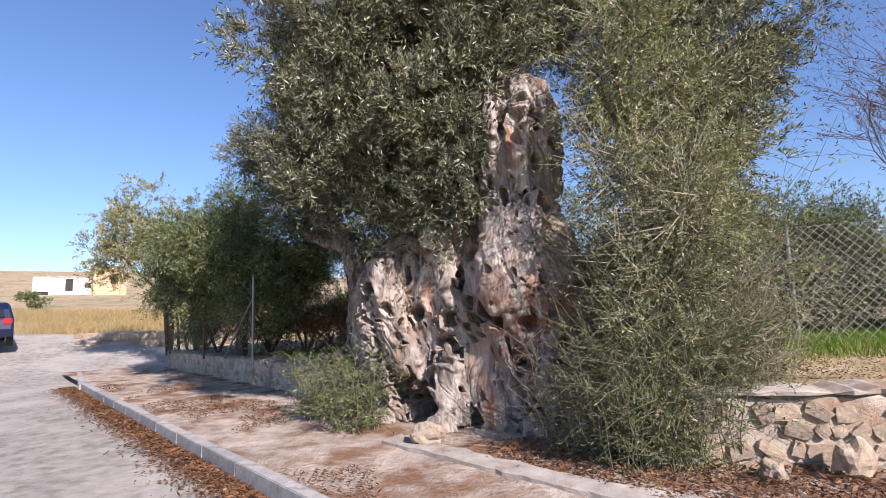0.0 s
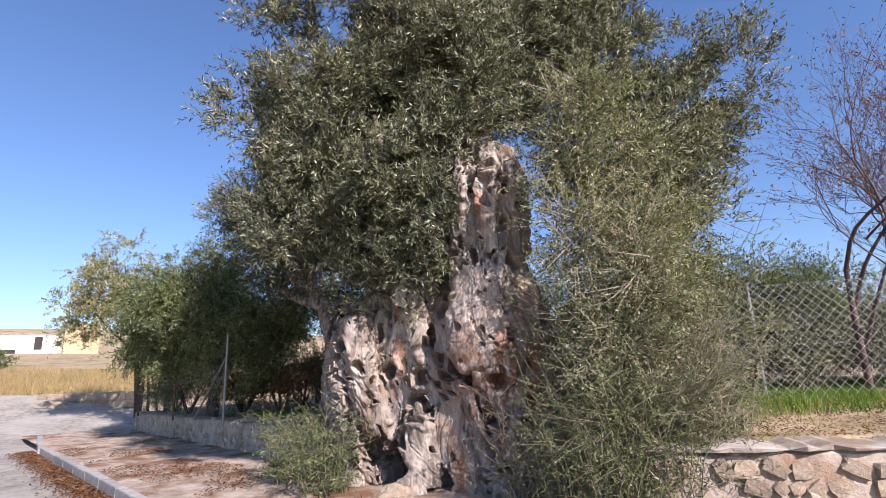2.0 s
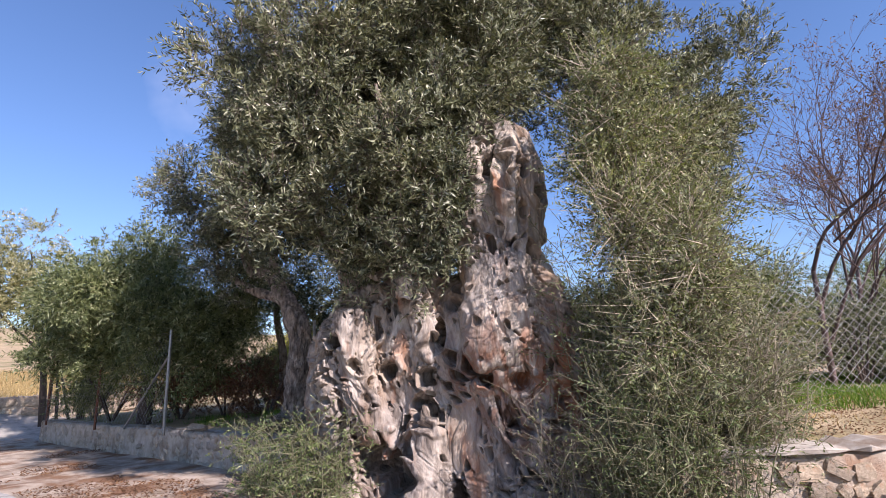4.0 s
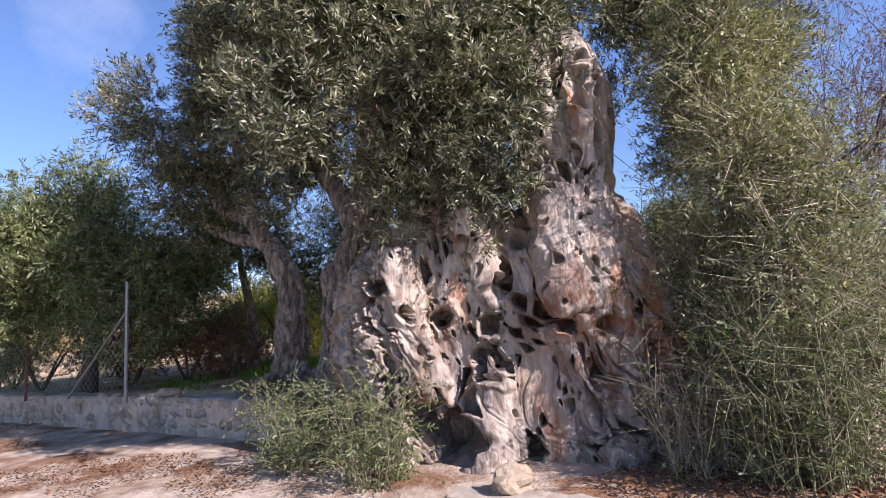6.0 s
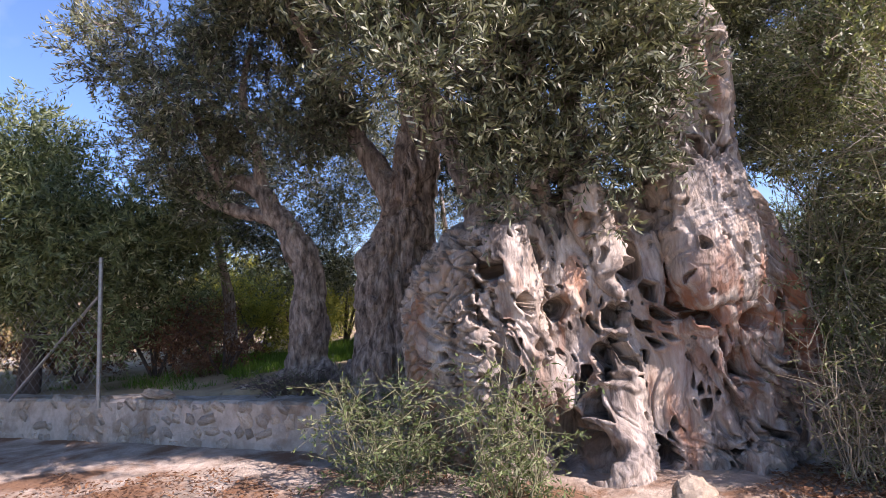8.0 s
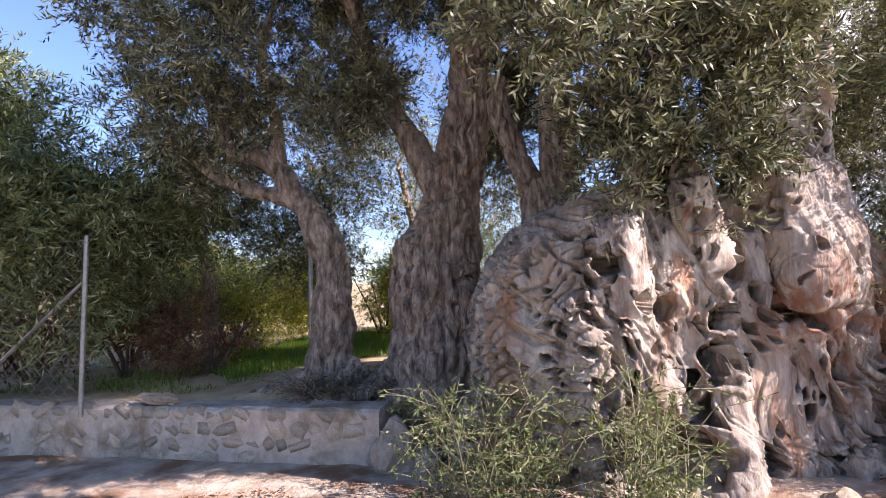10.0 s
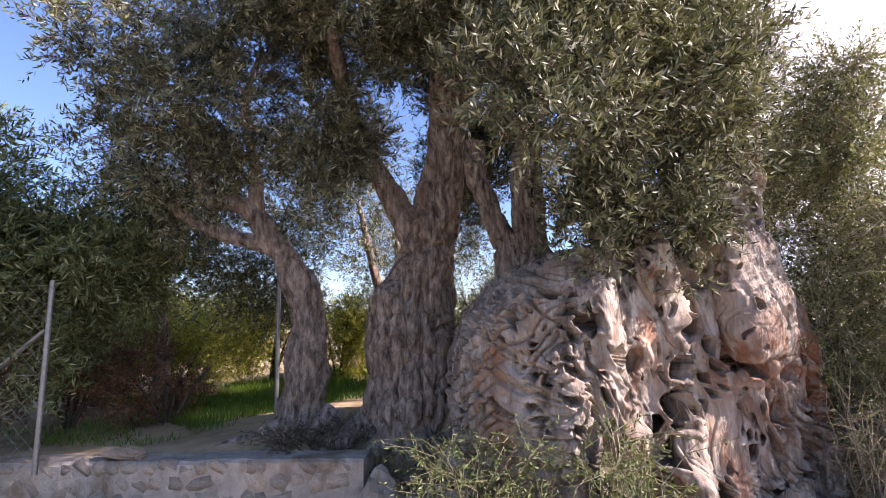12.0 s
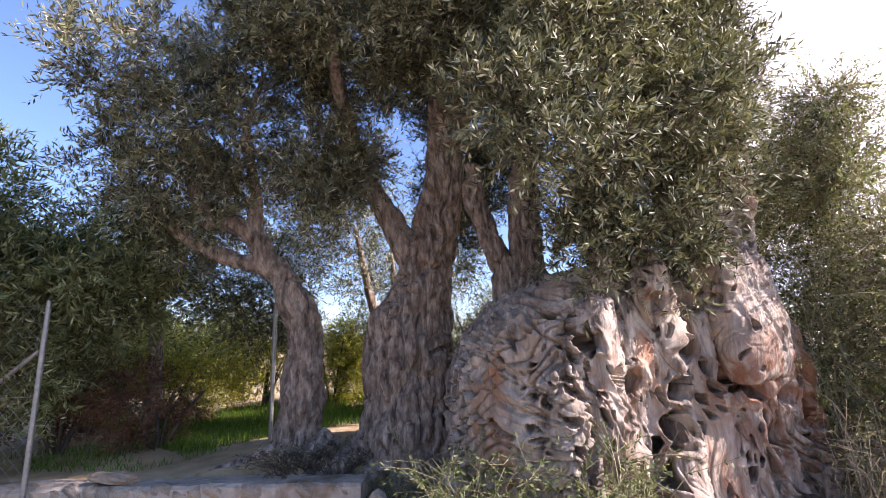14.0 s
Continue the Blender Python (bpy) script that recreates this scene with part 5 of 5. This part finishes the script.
# ---- far buildings and car ----
def house(name, at, label, size, wall_mat, openings, turn):
    """A flat-roofed farmhouse; openings are x, z, width, height on its front."""
    ob = new(name)
    ob.matrix_basis = pose(*at, 0, 0, turn)
    tagged(ob, label, "house")
    w, d, h = size
    bm = bmesh.new()
    xs = sorted({-w / 2, w / 2, *[o[0] - o[2] / 2 for o in openings], *[o[0] + o[2] / 2 for o in openings]})
    zs = sorted({-1.0, h, *[o[1] for o in openings], *[o[1] + o[3] for o in openings]})
    for xa, xb in zip(xs, xs[1:]):
        for za, zb in zip(zs, zs[1:]):
            mx, mz = (xa + xb) / 2, (za + zb) / 2
            if not any(abs(mx - o[0]) < o[2] / 2 and o[1] < mz < o[1] + o[3] for o in openings):
                box_bm(bm, (xa, 0, za), (xb, 0.35, zb))
    box_bm(bm, (-w / 2, d - 0.35, -1), (w / 2, d, h))
    box_bm(bm, (-w / 2, 0.35, -1), (-w / 2 + 0.35, d - 0.35, h))
    box_bm(bm, (w / 2 - 0.35, 0.35, -1), (w / 2, d - 0.35, h))
    wall = new("wall", bm_mesh("wall", bm, wall_mat))
    wall.parent = ob
    bm = bmesh.new()
    box_bm(bm, (-w / 2 - 0.15, -0.15, h), (w / 2 + 0.15, d + 0.15, h + 0.22), 0.05)
    roof = new("roof", bm_mesh("roof", bm, M_CONC))
    roof.parent = ob
    # a dark panel in each opening paints the shade of the room behind
    for o in openings:
        bm = bmesh.new()
        box_bm(bm, (o[0] - o[2] / 2, 0.22, o[1]), (o[0] + o[2] / 2, 0.28, o[1] + o[3]))
        win = new("opening_panel", bm_mesh("opening_panel", bm, M_DARK))
        win.parent = ob
    return ob


house("farmhouse", (-67.3, 89.8, 6.6), "long white ruined farmhouse with dark openings in the fields", (9.0, 6, 3.7), M_WHITE, [(0.4, 1.2, 1.1, 2.2), (-3.6, 0.2, 2.2, 1.0), (3.2, 1.8, 0.9, 0.9)], 37)
house("stone_tower", (-59.5, 89.8, 5.8), "ochre stone farm building beside the white one", (5.0, 5, 6.0), M_OCHRE, [(0.5, 3.0, 0.8, 1.2)], 37)


def car(at, turn):
    ob = new("car")
    ob.matrix_basis = pose(*at, 0, 0, turn)
    tagged(ob, "dark blue hatchback car parked at the roadside", "car")
    side = [(-2.05, 0.35), (-2.12, 0.62), (-2.08, 0.95), (-1.85, 1.32), (-1.45, 1.55), (-0.6, 1.62), (0.3, 1.58), (1.05, 1.1), (1.9, 0.95), (2.12, 0.72), (2.1, 0.35)]
    bm = bmesh.new()
    rows = []
    for yy, s in ((-0.88, 0.0), (-0.80, 1.0), (0.80, 1.0), (0.88, 0.0)):
        row = []
        for x, z in side:
            inset = 0.16 * max(0, z - 0.95) / 0.65
            row.append(bm.verts.new((x * (1 if s else 0.985), yy * (1 - inset), z if s else min(z, 0.3 + (z - 0.3) * 0.97))))
        rows.append(row)
    for a, b in zip(rows, rows[1:]):
        for i in range(len(side) - 1):
            bm.faces.new((a[i], a[i + 1], b[i + 1], b[i]))
    bm.faces.new(rows[0][::-1])
    bm.faces.new(rows[-1])
    for a, b in zip(rows, rows[1:]):
        bm.faces.new((a[0], b[0], b[-1], a[-1]))
    bmesh.ops.recalc_face_normals(bm, faces=bm.faces)
    body = new("body", bm_mesh("body", bm, M_PAINT, False))
    body.parent = ob
    for name, quad, mat in (("rear_window", [(-2.075, -0.62, 1.02), (-2.075, 0.62, 1.02), (-1.88, 0.58, 1.31), (-1.88, -0.58, 1.31)], M_GLASS),
                            ("side_window", [(-1.6, -0.875, 1.02), (0.85, -0.875, 1.02), (0.2, -0.765, 1.47), (-1.35, -0.765, 1.47)], M_GLASS),
                            ("side_window", [(-1.6, 0.875, 1.02), (0.85, 0.875, 1.02), (0.2, 0.765, 1.47), (-1.35, 0.765, 1.47)], M_GLASS)):
        bm = bmesh.new()
        vs = [bm.verts.new(p) for p in quad]
        fc = bm.faces.new(vs)
        bmesh.ops.recalc_face_normals(bm, faces=bm.faces)
        ex = bmesh.ops.extrude_face_region(bm, geom=[fc])
        nrm = Vector((-1, 0, 0.5)) if name == "rear_window" else Vector((0, math.copysign(1, quad[0][1]), 0.2))
        for e in ex["geom"]:
            if isinstance(e, bmesh.types.BMVert):
                e.co += nrm * 0.012
        w = new(name, bm_mesh(name, bm, mat))
        w.parent = ob
    for y in (-0.7, 0.7):
        bm = bmesh.new()
        box_bm(bm, (-2.14, y - 0.13, 0.78), (-2.02, y + 0.13, 1.0), 0.03)
        lamp = new("tail_light", bm_mesh("tail_light", bm, M_LAMP))
        lamp.parent = ob
    for x in (-1.3, 1.3):
        for y in (-0.8, 0.8):
            bm = bmesh.new()
            bmesh.ops.create_cone(bm, cap_ends=True, segments=24, radius1=0.33, radius2=0.33, depth=0.2, matrix=pose(x, y, 0.33, 90))
            wheel = new("wheel", bm_mesh("wheel", bm, M_TYRE))
            wheel.parent = ob
            bm = bmesh.new()
            bmesh.ops.create_cone(bm, cap_ends=True, segments=20, radius1=0.21, radius2=0.18, depth=0.23, matrix=pose(x, y, 0.33, 90 if y > 0 else -90))
            rim = new("rim", bm_mesh("rim", bm, M_RIM))
            rim.parent = wheel


car((-17.4, 19.0, float(rise(np.array(-17.4), np.array(19.0)))), 133)

# ---- stone walls, last ----
def stone_bm(seed):
    """An irregular, rounded block of about unit size."""
    g = random.Random(seed)
    bm = bmesh.new()
    bmesh.ops.create_cube(bm, size=1)
    bmesh.ops.subdivide_edges(bm, edges=bm.edges, cuts=1, use_grid_fill=True)
    for v in bm.verts:
        c = v.co.copy()
        far = sum(1 for a in c if abs(a) > 0.4)
        c *= (1.05, 1.02, 0.96, 0.88)[far]
        v.co = c + Vector((g.uniform(-0.09, 0.09), g.uniform(-0.05, 0.05), g.uniform(-0.09, 0.09)))
    return bm


STONES_GREY = [bm_mesh("stone", stone_bm(s), M_STONE_GREY, True) for s in range(10)]
STONES_TAN = [bm_mesh("stone", stone_bm(40 + s), M_STONE_TAN, False) for s in range(10)]


def stone_wall(name, label, a, b, z0, z1, thick, sw, sh, meshes, seed, proud, core_mat, skip=0.0, tilt=9):
    """A mortared wall from a to b (its front line); stones are set into the front."""
    ax, ay, bx, by = *a, *b
    ln = math.hypot(bx - ax, by - ay)
    ob = thing(name, (ax, ay, z0), label, "wall", kind="structure")
    turn = math.degrees(math.atan2(by - ay, bx - ax))
    g = random.Random(seed)
    m = pose(ax, ay, 0, 0, 0, turn)
    steps = int(ln / 0.12)
    u = np.linspace(0, ln, steps)
    tops = z1 + 0.02 * fnoise(np.stack([u * 1.2, u * 0 + seed, u * 0], -1), 3, seed)
    prof = [(0, z0), (0.0, z0 + (z1 - z0) * 0.5), (0.0, None), (0.04, None), (thick - 0.04, None), (thick, None), (thick, z0)]
    vs = []
    for i in range(steps):
        for j, (d, z) in enumerate(prof):
            zz = z if z is not None else tops[i] - (0.03 if j in (2, 5) else 0)
            vs.append(tuple(m @ Vector((u[i], d + 0.012 * g.uniform(-1, 1), zz + 0.008 * g.uniform(-1, 1)))))
    w = len(prof)
    fs = [(i * w + j, (i + 1) * w + j, (i + 1) * w + j + 1, i * w + j + 1) for i in range(steps - 1) for j in range(w - 1)]
    bm = bmesh.new()
    bv = [bm.verts.new(p) for p in vs]
    for q in fs:
        bm.faces.new([bv[t] for t in q])
    bm.faces.new([bv[t] for t in range(w)])
    bm.faces.new([bv[(steps - 1) * w + t] for t in range(w)][::-1])
    bmesh.ops.recalc_face_normals(bm, faces=bm.faces)
    child("core", bm_mesh("core", bm, core_mat, False), ob, "mortar core")
    z = z0 + 0.02
    while z < z1 - sh * 0.45:
        h = min(sh * g.uniform(0.8, 1.2), z1 - z)
        x = g.uniform(-0.1, 0.05)
        while x < ln:
            wd = sw * g.uniform(0.55, 1.5)
            if g.random() > skip and 0.02 < x + wd / 2 < ln - 0.02:
                hh = h * g.uniform(0.75, 1.08)
                child_at("stone", g.choice(meshes), ob, m @ pose(x + wd / 2, 0.05 - proud * g.uniform(0.4, 1.0), z + hh / 2 + g.uniform(-0.015, 0.015), 0, g.uniform(-tilt, tilt), g.uniform(-3, 3)) @ Matrix.Diagonal((wd * 0.96, 0.13, hh * g.uniform(0.8, 1.15), 1)))
            x += wd + 0.012
        z += h + 0.012
    return ob


p, q = at_kerb(12.9, 2.58), at_kerb(2.5, 2.58)
stone_wall("wall_left", "low grey rubble wall smeared with mortar along the pavement", p, q, 0.03, 0.62, 0.42, 0.19, 0.14, STONES_GREY, 3, -0.012, M_MORTAR, 0.3, 40)
stone_wall("wall_right", "tan rubble retaining wall below the wire fence", (1.75, 4.59), (6.6, 3.72), 0.02, 0.70, 0.5, 0.18, 0.135, STONES_TAN, 5, 0.034, M_MORTAR_TAN, 0.12, 38)
cop = thing("coping", (1.6, 4.6, 0.68), "cracked pale cement capping on the retaining wall", "coping", kind="structure")
bm = bmesh.new()
ax, ay, bx, by = 1.9, 4.56, 6.6, 3.70
nseg = 40
d = Vector((bx - ax, by - ay, 0)).normalized()
nn = Vector((-d.y, d.x, 0))
L = math.hypot(bx - ax, by - ay)
gr = random.Random(12)
vv = []
for i in range(nseg + 1):
    c = Vector((ax, ay, 0)) + d * (L * i / nseg)
    e = gr.uniform(-0.05, 0.04)
    zt = 0.742 + gr.uniform(-0.02, 0.018)
    vv.append([bm.verts.new(c + nn * (e - 0.02) + Vector((0, 0, 0.705))), bm.verts.new(c + nn * (e - 0.03) + Vector((0, 0, zt - 0.012))), bm.verts.new(c + nn * (e + 0.0) + Vector((0, 0, zt))), bm.verts.new(c + nn * 0.42 + Vector((0, 0, zt + 0.015))), bm.verts.new(c + nn * 0.44 + Vector((0, 0, 0.66)))])
for a, b in zip(vv, vv[1:]):
    for j in range(4):
        bm.faces.new((a[j], b[j], b[j + 1], a[j + 1]))
bm.faces.new(vv[0])
bm.faces.new(vv[-1][::-1])
bmesh.ops.recalc_face_normals(bm, faces=bm.faces)
child("slab", bm_mesh("slab", bm, M_CONC), cop)
p, q = (-15.5, 21.4), (-7.6, 21.3)
stone_wall("wall_far", "broken dry stone wall at the field's edge", p, q, 0.0, 1.2, 0.5, 0.5, 0.32, STONES_TAN, 7, 0.06, M_MORTAR_TAN, 0.1)

# low cement lip in front of the trunk and the retaining wall
lip = thing("cement_lip", (0.3, 4.9, 0.1), "low worn cement strip before the trunk", "strip", kind="structure")
bm = bmesh.new()
edge = spline(np.array([(-0.75, 5.75, 0), (0.0, 4.98, 0), (0.5, 4.45, 0), (0.95, 4.02, 0), (1.8, 3.35, 0), (3.2, 2.5, 0)]), 0.1)
gr = random.Random(13)
vv = []
for c in edge:
    c = Vector(c)
    e = gr.uniform(-0.012, 0.012)
    o = Vector((0.72, 0.69, 0))
    vv.append([bm.verts.new(c + o * e + Vector((0, 0, 0.05))), bm.verts.new(c + o * (e + 0.008) + Vector((0, 0, 0.135 + gr.uniform(-0.006, 0.006)))), bm.verts.new(c + o * (0.03 + e) + Vector((0, 0, 0.145))), bm.verts.new(c + o * (0.27 + gr.uniform(-0.03, 0.03)) + Vector((0, 0, 0.148 + gr.uniform(-0.006, 0.006)))), bm.verts.new(c + o * 0.42 + Vector((0, 0, 0.07)))])
for a, b in zip(vv, vv[1:]):
    for j in range(4):
        bm.faces.new((a[j], b[j], b[j + 1], a[j + 1]))
bmesh.ops.recalc_face_normals(bm, faces=bm.faces)
child("strip", bm_mesh("strip", bm, M_CONC), lip)


def rock(at, size, label, seed, mat, turn=0):
    g = random.Random(seed)
    bm = bmesh.new()
    bmesh.ops.create_icosphere(bm, subdivisions=3, radius=0.5)
    off = Vector((g.uniform(0, 50), g.uniform(0, 50), 0))
    for v in bm.verts:
        d = v.co.normalized()
        k = 0.5 * (1 + 0.35 * noise.noise(d * 1.6 + off) + 0.14 * noise.noise(d * 4 + off))
        v.co = Vector((d.x, d.y, max(d.z, -0.5))) * k
    ob = new("rock", bm_mesh("rock", bm, mat, False))
    ob.matrix_basis = pose(*at, g.uniform(-8, 8), g.uniform(-8, 8), turn) @ Matrix.Diagonal((*size, 1))
    return tagged(ob, label, "rock")


rock((-0.24, 5.62, 0.2), (0.40, 0.28, 0.27), "pale broken limestone lying at the trunk's foot", 3, M_STONE_TAN, 20)
rock((3.1, 4.08, 0.25), (0.27, 0.2, 0.36), "large pale boulder leaning on the retaining wall", 5, M_STONE_TAN, -10)
rock((2.5, 4.12, 0.17), (0.22, 0.18, 0.2), "tan stone lying at the retaining wall", 8, M_STONE_TAN, 70)
rock((-1.78, 8.66, 0.22), (0.5, 0.42, 0.55), "pale rubble stone at the low wall's broken end", 21, M_STONE_GREY, 30)
rock((-1.6, 8.42, 0.14), (0.3, 0.26, 0.28), "small pale stone lying at the low wall's end", 22, M_STONE_GREY, 80)
x, y = at_kerb(5.0, 2.72)
rock((x, y, 0.67), (0.5, 0.26, 0.14), "flat pale stone lying on the low wall", 9, M_STONE_TAN, -47)
rock((-14.6, 20.6, 0.6), (1.6, 0.8, 0.7), "pale boulder at the field's edge", 10, M_STONE_TAN, 10)
